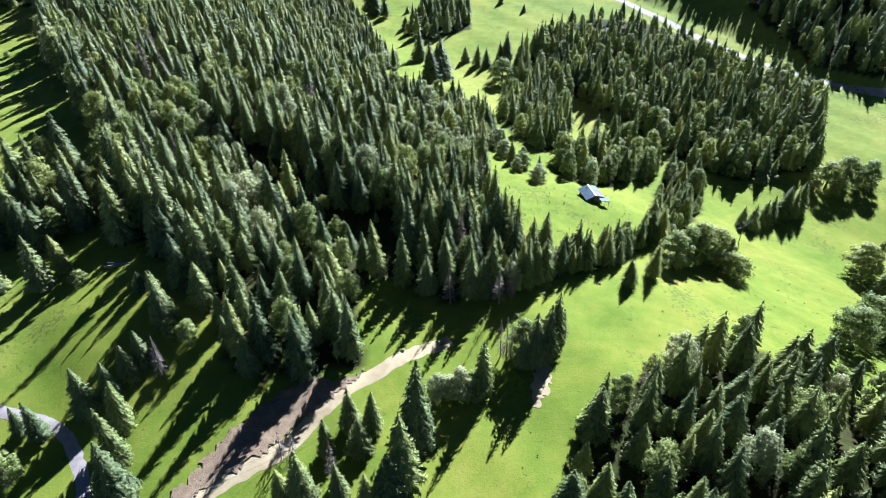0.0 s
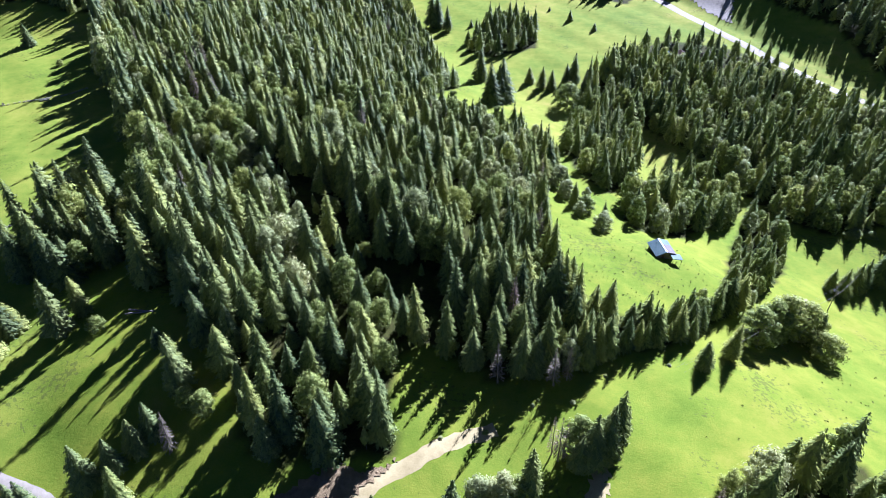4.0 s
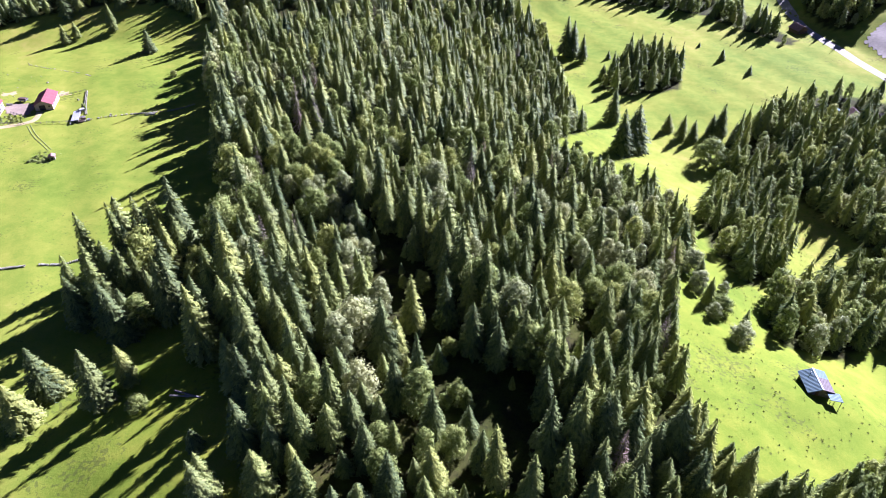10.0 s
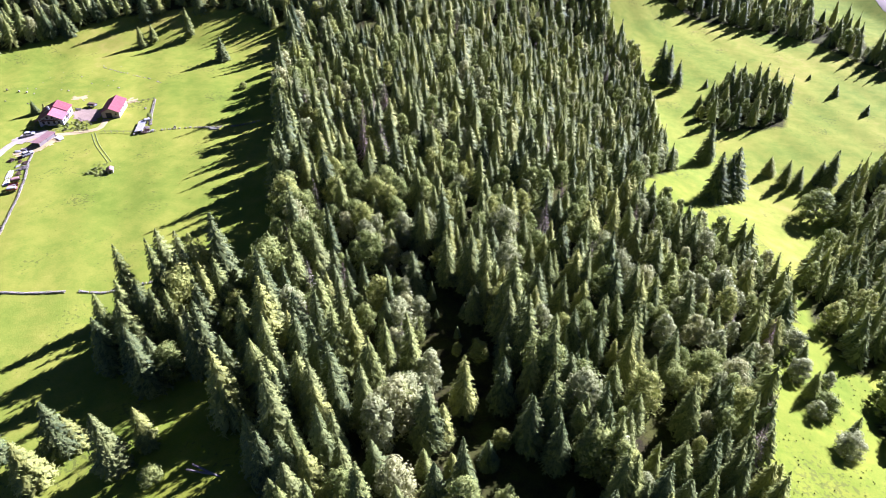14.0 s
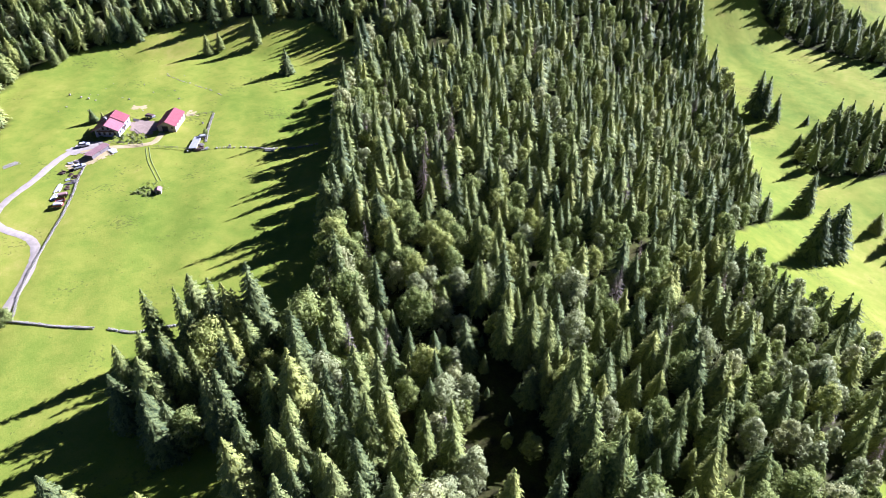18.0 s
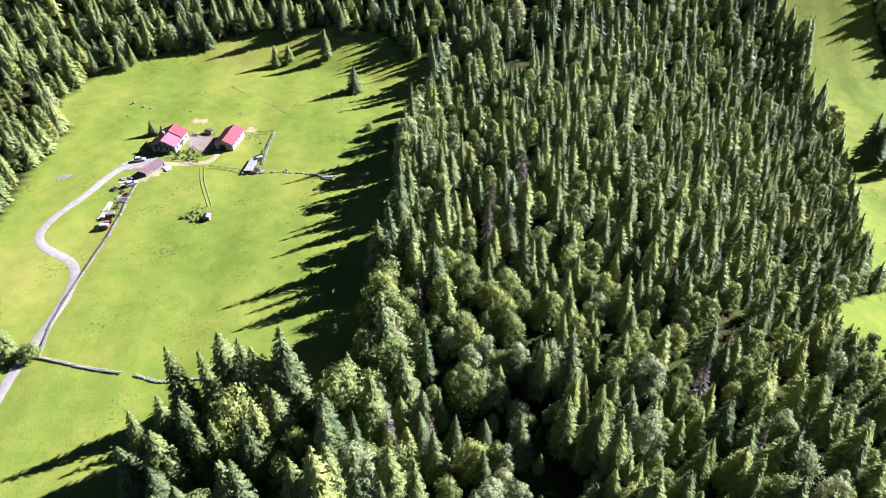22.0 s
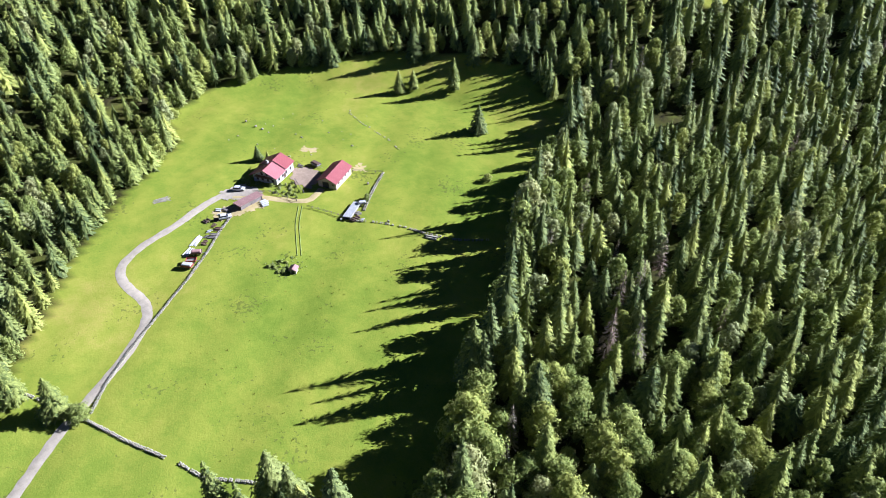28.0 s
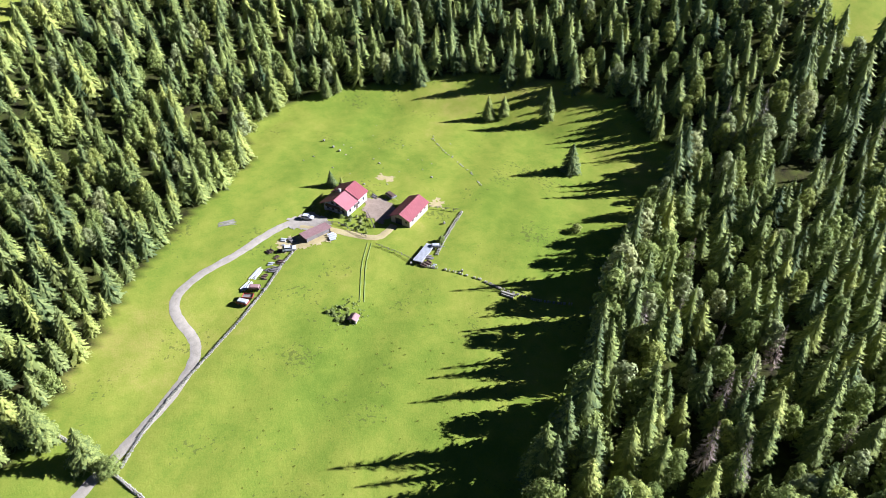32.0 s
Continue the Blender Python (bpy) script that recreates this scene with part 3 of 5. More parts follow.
# single trees of the ridge: x, y and the height of the tip
KEY_TREES = (
    (-83.2, 156.2, 27.3), (-75.7, 159.8, 25.9), (-69.0, 155.2, 26.9), (-71.3, 140.3, 28.3), (-64.0, 139.6, 25.0), (-55.4, 148.5, 22.7),
    (-52.3, 153.5, 21.9), (-46.6, 156.0, 19.0), (-51.5, 170.4, 16.5), (-46.8, 173.8, 13.0), (-38.8, 140.3, 23.5), (-35.6, 159.6, 21.8),
    (-40.3, 179.8, 13.4), (-98.4, 166.3, 30.0), (-87.0, 172.6, 24.4), (-75.0, 175.0, 25.8), (-72.0, 125.7, 28.0), (-63.6, 132.6, 24.8),
    (-54.6, 133.9, 24.5), (-19.8, 153.2, 22.6), (-28.4, 163.5, 13.5), (-12.0, 150.0, 20.5), (-4.2, 170.5, 22.0), (-2.0, 196.0, 14.2),
    (12.5, 169.6, 15.5), (-35.0, 190.0, 19.2), (-31.5, 196.5, 22.2), (-13.0, 182.0, 23.7), (-31.1, 133.1, 21.4), (-27.0, 131.7, 15.5),
    (-33.5, 124.2, 18.6), (-47.2, 131.8, 21.1), (-50.5, 124.6, 24.6), (0.7, 150.4, 19.3), (15.3, 163.8, 11.8), (16.9, 158.3, 10.0),
    (-44.0, 198.0, 19.0), (-39.0, 203.0, 20.0), (-47.0, 206.0, 19.0), (-27.0, 187.0, 19.0), (-21.0, 191.0, 20.0), (-51.8, 192.0, 23.2), (-116.0, 179.2, 26.0), (-113.0, 200.5, 27.4), (-144.2, 255.0, 21.4), (-147.0, 253.8, 23.6), (-48.6, 213.6, 16.5),
    (-101.3, 171.0, 27.3), (-98.5, 183.0, 25.0), (-108.5, 187.0, 24.0), (-83.5, 174.5, 27.5), (-91.5, 176.5, 27.8), (-79.0, 180.0, 27.5), (-81.0, 193.0, 25.5),
    (-86.0, 184.0, 27.0), (-69.0, 177.0, 27.5), (-94.5, 174.0, 27.0), (-72.0, 186.0, 26.5), (-96.0, 192.0, 25.5),
    (-104.0, 192.5, 27.0), (-85.0, 168.5, 26.0), (-89.5, 171.5, 26.0), (-96.5, 179.5, 27.5), (-75.0, 169.0, 26.5),
    (-79.5, 173.5, 27.0), (-91.5, 184.5, 28.0), (-90.0, 191.5, 28.0), (-87.0, 198.5, 28.0), (-84.0, 188.5, 28.0), (-93.5, 198.0, 28.0),
    (31.7, 163.3, 5.0), (39.1, 171.1, 4.0), (53.5, 178.8, 0.5))


HUT_BELT = ((16, 146), (30, 154), (50, 164), (68, 182), (86, 204), (108, 238), (104, 246), (80, 212), (62, 188), (46, 174), (28, 172), (16, 160))
WEST_WOOD = ((-126, 166), (-118, 172), (-113, 184), (-120, 204), (-138, 202), (-148, 192), (-146, 180), (-140, 172))
WOOD_LIST = (("road_belt", ROAD_BELT, 8.5, 15, (), 14.0), ("ridge_forest", RIDGE, 5.9, 1, CLEARINGS, 20.0), ("slope_forest", LEFT_WOOD, 6.3, 2, (), 12.8), ("valley_forest", RIGHT_WOOD, 6.8, 3, (), 19.5),
             ("far_forest", FAR_WOOD, 7.6, 4, (), 18.0), ("west_clump", WEST_WOOD, 8.2, 22, (), 22.0), ("hut_forest", HUT_CLUMP, 6.0, 5, (), 18.5), ("hut_copse", HUT_COPSE, 5.6, 6, (), 19.5), ("hut_belt", HUT_BELT, 5.2, 21, (), 13.5),
             ("meadow_copse", COPSE, 7.4, 7, (), 17.0), ("valley_copse", VALLEY_CLUMP, 6.6, 8, (), 16.0), ("roadside_wood", ROAD_WOOD, 7.5, 10, (), 19.0), ("corridor_edge", ((-84, 246), (-62, 229), (-46, 213), (-34, 199), (-14, 185), (-6, 172), (-2, 164), (8, 170), (-4, 186), (-28, 206), (-44, 221), (-62, 236), (-80, 250)), 4.7, 12, (), 21.0), ("valley_belt", VALLEY_FAR, 8.0, 9, (), 18.0))
THIN = {"ridge_forest": 0.1, "slope_forest": 0.08, "valley_forest": 0.08, "far_forest": 0.2, "corridor_edge": 0.0}
LEAFY_WOODS = {"hut_copse": 0.5, "hut_belt": 0.2, "meadow_copse": 0.12, "hut_forest": 0.12, "slope_forest": 0.10}
singles = 0
for name, poly, gap, seed, holes, tall in WOOD_LIST:
    rng = random.Random(seed)
    rows = {"needles": [], "dark": [], "leaves": [], "pale": [], "dead": []}
    points = list(scatter(poly, gap, seed, holes, THIN.get(name, 0.1)))
    if name in ("ridge_forest", "slope_forest", "valley_forest", "meadow_copse"):
        rim = edge_row(poly, 7.2, 1.5, seed)
        points = [q for q in points if np.min(np.hypot(rim[:, 0] - q[0], rim[:, 1] - q[1])) > 3.2] + list(rim)
    if name == "ridge_forest":
        points += [q for q in edge_row(RIDGE[4:20], 5.5, 5.0, 77) if q[1] < 215 and inside(RIDGE, q[0], q[1])]
        points += [q for q in edge_row(RIDGE[4:20], 7.0, 10.0, 78) if 150 < q[1] < 215 and inside(RIDGE, q[0], q[1]) and not inside(KNOLL_GAP, q[0], q[1])]
    for x, y in points:
        d = eye_distance(x, y)
        k = tall / H0 * min(1.25, max(0.45, rng.gauss(0.98, 0.2)))
        if rng.random() < 0.2:
            k *= 0.72
        if name == "ridge_forest":
            k *= ridge_height(x, y) / H0
            if min(math.hypot(x - a, y - b) for a, b, _ in KEY_TREES) < 4.6:
                continue
        kw = k * rng.uniform(0.85, 1.2) * min(1.2, 0.92 / k)**0.6
        la, pa = leaf_share(x, y)
        la = max(la, LEAFY_WOODS.get(name, 0.0))
        r = rng.random()
        kind = "leafy" if r < la else "pale" if r < la + pa else "dead" if r > 0.978 and name in ("ridge_forest", "meadow_copse") else "spruce"
        if name == "ridge_forest" and y < 120 and x > -34:
            tree("high", x, y, k * H0, 1.0, "spruces at the forest edge", "thin spruce with a bare trunk above the bank")
        elif kind == "spruce" and d < 66 and singles < 180:
            singles += 1
            tree("spruce", x, y, k * H0, kw / k, "spruces at the forest edge", "tall green spruce in the dense forest")
        elif kind in ("leafy", "pale"):
            rows["leaves" if kind == "leafy" else "pale"].append((rng.choice(LEAFY if d < 100 else LEAFY_FAR), x, y, k * 1.12, k * 1.1))
        elif kind == "dead":
            rows["dead"].append((rng.choice(BARE), x, y, k * 0.95, k))
        else:
            t = rng.choice(FINE if d < 78 else MID if d < 140 else FAR if d < 270 else DISTANT)
            rows["needles" if rng.random() < 0.6 else "dark"].append((t, x, y, k, kw))
    wood(name, rows["needles"], NEEDLES, "dense mature spruce forest, mid green crowns")
    wood(name, rows["dark"], NEEDLES_DARK, "dark spruces of the dense forest")
    wood(name, rows["leaves"], LEAVES, "light broad-leaved trees among the spruces")
    wood(name, rows["pale"], LEAVES_PALE, "pale silvery broad-leaved trees among the spruces")
    wood(name, rows["dead"], DEAD, "grey dead spruces among the living ones")

for x, y, top in KEY_TREES:
    tall = top - gz(x, y)
    tree("spruce", x, y, tall, TREE_RNG.uniform(0.92, 1.08) * (20.0 / tall) ** 0.35, "spruces at the forest edge", "tall green spruce with drooping sprays, dark in its shaded side")

# trees that stand alone or in small clumps
WEST_CLUMP = (
    ("spruce", -151.2, 189.4, 21), ("spruce", -145.1, 175.6, 18), ("spruce", -136.1, 174.7, 19), ("spruce", -146.2, 199.5, 21),
    ("spruce", -140.7, 201.2, 21), ("spruce", -134.7, 200.7, 22), ("spruce", -131.4, 205.6, 26), ("spruce", -124.2, 188.5, 19),
    ("spruce", -125.7, 171.4, 14), ("spruce", -135.4, 197.0, 19), ("spruce", -144.3, 181.1, 18), ("spruce", -123.6, 196.1, 21),
    ("spruce", -139.5, 169.9, 17), ("spruce", -138.9, 183.8, 18), ("spruce", -137.2, 191.4, 18), ("spruce", -131.1, 170.2, 16),
    ("spruce", -133.7, 202.5, 20))
SOUTH_WEST = (
    ("spruce", -130.6, 145.5, 16), ("spruce", -114.3, 146.1, 17), ("spruce", -112.1, 153.1, 12), ("leafy", -123.9, 173.6, 11),
    ("spruce", -130.2, 136.9, 13), ("leafy", -103.8, 146.1, 4), ("spruce", -82.3, 138.0, 6), ("spruce", -143.8, 137.9, 14),
    ("spruce", -129.1, 147.9, 10))
LOWER_TREES = (
    ("spruce", -83.9, 102.6, 15.0), ("spruce", -79.4, 105.8, 12.0), ("spruce", -73.9, 97.6, 17.0), ("spruce", -72.2, 89.0, 20.2),
    ("spruce", -69.7, 80.2, 21.2), ("spruce", -74.2, 114.1, 12.0), ("spruce", -76.7, 110.6, 11.2), ("dead", -68.9, 111.3, 13.8),
    ("leafy", -64.7, 121.0, 7.5), ("leafy", -69.1, 121.9, 6.8), ("spruce", -93.1, 95.6, 13.2), ("spruce", -97.6, 96.9, 9.5),
    ("spruce", -73.1, 128.8, 15.0), ("leafy", -96.0, 85.6, 10.5))
BANK_TREES = (
    ("spruce", -30.0, 80.4, 19.5), ("spruce", -27.1, 92.4, 13.0), ("spruce", -21.9, 99.7, 14.2), ("spruce", -16.5, 98.3, 14.8),
    ("spruce", -9.2, 83.7, 25.8), ("dead", -24.6, 85.8, 15.8), ("spruce", -16.3, 79.3, 13.2), ("spruce", -6.4, 95.0, 29.5),
    ("spruce", -5.7, 97.5, 7.8), ("dead", -36.5, 89.9, 11.0), ("dead", -34.3, 92.0, 8.8), ("spruce", -22.9, 82.0, 12.8),
    ("spruce", -35.0, 81.6, 10.5), ("spruce", -11.7, 79.2, 20.5), ("spruce", -19.0, 93.1, 12.5))
TRACK_TREES = (
    ("pale", 3.7, 109.2, 11.0), ("pale", -1.0, 109.3, 7.5), ("leafy", 7.0, 109.7, 8.5), ("spruce", 9.2, 111.2, 18.2),
    ("dead", 14.9, 122.2, 14.0), ("dead", 16.3, 120.6, 16.5), ("dead", 17.5, 121.6, 12.5), ("leafy", 21.0, 123.6, 13.2),
    ("spruce", 23.6, 120.5, 18.0), ("spruce", 26.8, 122.6, 18.5), ("spruce", 29.3, 126.7, 19.2), ("spruce", 31.5, 129.2, 11.2),
    ("spruce", 20.5, 118.6, 12.5))
EAST_MEADOW = (
    ("spruce", 57.7, 158.9, 9), ("spruce", 67.6, 166.7, 12), ("leafy", 79.8, 180.5, 12), ("leafy", 90.6, 188.9, 14),
    ("leafy", 98.9, 190.5, 13), ("spruce", 103.2, 189.9, 11), ("leafy", 103.2, 182.2, 8), ("spruce", 132.8, 234.8, 11),
    ("spruce", 145.9, 245.0, 12), ("spruce", 153.6, 249.1, 15), ("spruce", 164.6, 256.6, 14), ("spruce", 129.4, 237.3, 9),
    ("leafy", 184.4, 274.5, 13), ("leafy", 194.9, 277.9, 14), ("leafy", 204.3, 276.9, 13), ("leafy", 86.2, 185.8, 13),
    ("pale", 95.9, 192.1, 12), ("spruce", 157.8, 249.6, 13), ("spruce", 140.8, 241.5, 11))
HUT_ROW = (
    ("pale", 24.9, 275.0, 10), ("pale", 27.0, 262.0, 9), ("spruce", 30.0, 254.0, 12), ("leafy", 34.0, 250.8, 8), ("pale", 31.5, 246.0, 7),
    ("spruce", 40.1, 241.5, 11), ("pale", 39.0, 236.0, 8), ("spruce", 27.5, 268.0, 11), ("pale", 36.0, 266.0, 6), ("dead", 17.2, 230.8, 16))
EAST_EDGE = (
    ("leafy", 166.8, 205.8, 14), ("spruce", 172.6, 208.9, 16), ("leafy", 127.0, 147.7, 13), ("leafy", 140.0, 158.0, 14),
    ("spruce", 167.3, 191.0, 16), ("spruce", 144.6, 154.2, 15))
FARM_TREES = (
    ("spruce", -240.3, 341.2, 12.0), ("spruce", -288.8, 338.5, 10.8), ("spruce", -286.1, 344.5, 9.0), ("spruce", -272.4, 355.7, 15.0),
    ("spruce", -336.7, 289.1, 9.8), ("spruce", -336.8, 294.5, 10.2), ("leafy", -332.0, 254.4, 3.8), ("spruce", -278.9, 264.9, 6.5),
    ("spruce", -276.0, 267.5, 4.5), ("spruce", -204.8, 171.9, 13.2), ("leafy", -199.6, 175.3, 5.0), ("leafy", -212.7, 320.3, 3.2),
    ("spruce", -214.7, 165.0, 18.0), ("spruce", -318.7, 344.5, 13.0), ("spruce", -314.9, 349.6, 11.2), ("spruce", -300.1, 355.9, 17.2),
    ("spruce", -296.8, 362.6, 14.0), ("spruce", -277.6, 372.1, 14.5), ("spruce", -329.2, 319.9, 15.5), ("spruce", -323.6, 326.7, 13.0),
    ("spruce", -347.2, 277.0, 14.0), ("spruce", -341.5, 268.0, 18.2))
VALLEY_TREES = (
    ("spruce", -53.9, 512.8, 27.5), ("spruce", -50.8, 514.3, 25.0), ("spruce", -42.3, 508.4, 18.8), ("spruce", -14.6, 421.6, 22.2),
    ("spruce", -7.0, 380.6, 24.2), ("spruce", -0.7, 392.8, 26.2), ("spruce", -3.2, 388.3, 20.8), ("spruce", 15.4, 427.2, 10.5),
    ("spruce", 22.8, 419.3, 14.8), ("spruce", 29.0, 419.1, 13.2), ("spruce", 42.6, 428.9, 20.2), ("spruce", 49.8, 422.5, 12.8),
    ("spruce", 38.4, 428.3, 13.2), ("leafy", 37.1, 395.1, 15.8), ("spruce", 46.1, 536.9, 8.0), ("spruce", 62.5, 517.7, 6.2),
    ("spruce", 31.9, 555.9, 3.5), ("spruce", -26.3, 485.0, 10.2), ("spruce", -26.2, 518.7, 6.0))

for rows, group, text in (
        (WEST_CLUMP, "clump beside the dry stone wall", ""), (SOUTH_WEST, "trees on the shaded meadow", ""), (LOWER_TREES, "trees beside the lower track", ""),
        (BANK_TREES, "trees below the bank", ""), (TRACK_TREES, "trees beside the dirt track", ""), (EAST_MEADOW, "trees on the east meadow", ""),
        (EAST_EDGE, "trees on the east meadow", ""), (HUT_ROW, "trees beside the hut meadow", ""), (FARM_TREES, "trees round the farm meadow", ""), (VALLEY_TREES, "trees on the valley meadow", "")):
    for kind, x, y, h in rows:
        wide = 1.0 if kind == "dead" else max(1.0, 1.35 - 0.02 * h) * TREE_RNG.uniform(0.9, 1.15)
        if group in ("trees round the farm meadow", "trees on the valley meadow"):
            wide *= 1.3
        if group == "trees on the east meadow":
            h, wide = h * 1.22, wide * 1.15
        if group in ("trees on the shaded meadow", "clump beside the dry stone wall"):
            h, wide = h * 1.12, wide * 1.12
        if kind in ("leafy", "pale"):
            wide *= 1.15
        small = ("young " if h < 8 else "")
        text = {"spruce": small + "dark green spruce with drooping sprays on grass", "leafy": "light green broad-leaved " + ("shrub" if h < 6 else "tree") + " with rounded crown",
                "pale": "pale green broad-leaved tree with loose crown", "dead": "dead grey spruce with bare drooping twigs"}[kind]
        tree(kind, x, y, h, wide, group, text)

# building helpers
def box_bm(bm, sx, sy, sz, m=None, bevel=0.0):
    """A block with its base on z = 0, bevelled, moved by m."""
    r = bmesh.ops.create_cube(bm, size=1.0)
    bmesh.ops.scale(bm, vec=(sx, sy, sz), verts=r["verts"])
    bmesh.ops.translate(bm, vec=(0, 0, sz / 2), verts=r["verts"])
    if bevel:
        es = list({e for v in r["verts"] for e in v.link_edges})
        g = bmesh.ops.bevel(bm, geom=es, offset=bevel, segments=1, affect='EDGES')
        vs = list({v for f in g["faces"] for v in f.verts} | {v for v in r["verts"] if v.is_valid})
    else:
        vs = r["verts"]
    if m is not None:
        bmesh.ops.transform(bm, matrix=m, verts=vs)
    return vs


def bm_mesh(name, bm, material):
    me = bpy.data.meshes.new(name)
    bm.to_mesh(me)
    bm.free()
    me.materials.append(material)
    return me


def block(name, sx, sy, sz, material, parent=None, at=None, bevel=0.02, label=""):
    bm = bmesh.new()
    box_bm(bm, sx, sy, sz, at, bevel)
    me = bm_mesh(name, bm, material)
    return part(name, me, parent, label) if parent else new(name, me)


def prism(name, outline, depth, material, parent, at=None, label=""):
    """An upright outline in x, z, pushed depth along y."""
    bm = bmesh.new()
    a = [bm.verts.new((x, 0, z)) for x, z in outline]
    b = [bm.verts.new((x, depth, z)) for x, z in outline]
    bm.faces.new(a)
    bm.faces.new(b[::-1])
    n = len(a)
    for i in range(n):
        bm.faces.new((a[i], b[i], b[(i + 1) % n], a[(i + 1) % n]))
    bmesh.ops.recalc_face_normals(bm, faces=bm.faces)
    if at is not None:
        bmesh.ops.transform(bm, matrix=at, verts=bm.verts)
    return part(name, bm_mesh(name, bm, material), parent, label)


def slope(name, parent, x0, z0, x1, z1, y0, y1, material, label="", ribs=True, thick=0.12):
    """A roof slope of ribbed sheet from the eave (x0, z0) to the ridge (x1, z1)."""
    d = Vector((x1 - x0, 0, z1 - z0))
    up = Vector((-d.z, 0, d.x)).normalized()
    if up.z < 0:
        up = -up
    bm = bmesh.new()
    n = max(2, int((y1 - y0) / 0.45)) if ribs else 1
    for k in range(2):
        o = up * thick * k
        for i in range(n * 2 + 1):
            y = y0 + (y1 - y0) * i / (2 * n)
            h = up * (0.05 if ribs and k and i % 2 else 0)
            bm.verts.new(Vector((x0, y, z0)) + o + h)
            bm.verts.new(Vector((x1, y, z1)) + o + h)
    bm.verts.ensure_lookup_table()
    m = 2 * (2 * n + 1)
    for i in range(2 * n):
        a = 2 * i
        bm.faces.new([bm.verts[j] for j in (m + a, m + a + 1, m + a + 3, m + a + 2)])
        bm.faces.new([bm.verts[j] for j in (a, a + 2, a + 3, a + 1)])
        for e in (0, 1):
            bm.faces.new([bm.verts[j] for j in (a + e, m + a + e, m + a + 2 + e, a + 2 + e)])
    for a in (0, 4 * n):
        bm.faces.new([bm.verts[j] for j in (a, a + 1, m + a + 1, m + a)])
    bmesh.ops.recalc_face_normals(bm, faces=bm.faces)
    return part(name, bm_mesh(name, bm, material), parent, label)


def opening(name, parent, x, y, z, w, h, face, frame=WOOD_BROWN, pane=DARK):
    """A window or door set into a wall: frame, pane and sill. face: 0 looks to -y, 1 to +x, 2 to -x."""
    turn = (0, 90, -90)[face]
    m = pose(x, y, z, 0, 0, turn)
    win = part(name, bm_mesh(name, _ring(w, h, m), frame), parent)
    block("pane" if name == "window" else "leaf", w - 0.14, 0.05, h - 0.14, pane, win, m @ pose(0, 0.03, 0.07), 0.0)
    if name == "window":
        block("sill", w + 0.16, 0.16, 0.06, PLASTER, win, m @ pose(0, -0.06, -0.06), 0.01)
    return win


def _ring(w, h, m):
    bm = bmesh.new()
    for dx, dz, sx, sz in ((-w / 2 + 0.04, 0, 0.08, h), (w / 2 - 0.04, 0, 0.08, h), (0, 0, w - 0.16, 0.08), (0, h - 0.08, w - 0.16, 0.08)):
        box_bm(bm, sx, 0.12, sz, m @ pose(dx, 0, dz))
    return bm


# x runs across the gable, y along the ridge away from the lower track
AXIS = 30.0


def root_at(name, x, y, turn, label, category, group="", lift=0.0):
    ob = tagged(new(name), label, category, group)
    ob.matrix_basis = pose(x, y, gz(x, y) + lift, 0, 0, turn)
    return ob


def farmhouse():
    h = root_at("farmhouse", -262.2, 259.0, AXIS, "white farmhouse with a red sheet-metal gable roof", "house")
    W, L, E, R = 4.7, 11.5, 2.9, 5.2
    prism("wall", ((-W, -0.6), (W, -0.6), (W, E), (0, R - 0.1), (-W, E)), L, PLASTER, h)
    slope("roof", h, W + 0.5, E - 0.25, 0, R, -0.7, 6.0, FADED_RED, "faded red sheet-metal roof slope")
    slope("roof", h, -W - 1.4, E - 0.75, 0, R, -0.7, 6.0, RED_ROOF)
    slope("roof", h, W + 0.5, E + 0.15, 0, R + 0.4, 6.0, L + 0.5, RED_ROOF, "red sheet-metal roof slope")
    slope("roof", h, -W - 1.4, E - 0.35, 0, R + 0.4, 6.0, L + 0.5, RED_ROOF)
    block("ridge_cap", 0.35, 6.7, 0.08, RED_ROOF, h, pose(0, 2.65, R + 0.08), 0.02)
    block("ridge_cap", 0.35, 6.0, 0.08, RED_ROOF, h, pose(0, 8.95, R + 0.48), 0.02)
    ch = block("chimney", 0.7, 0.7, 1.6, PLASTER, h, pose(-1.6, 5.2, 4.2), 0.03, "plastered chimney")
    block("chimney_cap", 0.9, 0.9, 0.12, STONE, ch, pose(-1.6, 5.2, 5.8), 0.02)
    for x, z in ((-3.0, 0.8), (-1.0, 0.8), (1.2, 0.8), (3.1, 0.8), (-1.0, 3.1), (1.0, 3.1)):
        opening("window", h, x, -0.03, z, 0.9, 1.1, 0)
    for y in (1.6, 4.2, 6.6, 9.4):
        opening("window", h, W + 0.03, y, 1.0, 0.9, 1.1, 1)
    opening("door", h, W + 0.03, 5.4, 0.0, 1.0, 2.0, 1, pane=WOOD_BROWN)
    block("balcony", 7.0, 1.1, 0.15, WOOD_BROWN, h, pose(0, -0.6, 2.55), 0.02, "wooden balcony across the gable")
    for i in range(15):
        block("baluster", 0.12, 0.05, 0.9, WOOD_BROWN, h, pose(-3.4 + i * 0.485, -1.12, 2.7), 0.0)
    block("hand_rail", 7.0, 0.1, 0.1, WOOD_BROWN, h, pose(0, -1.12, 3.6), 0.01)
    return h


farmhouse()


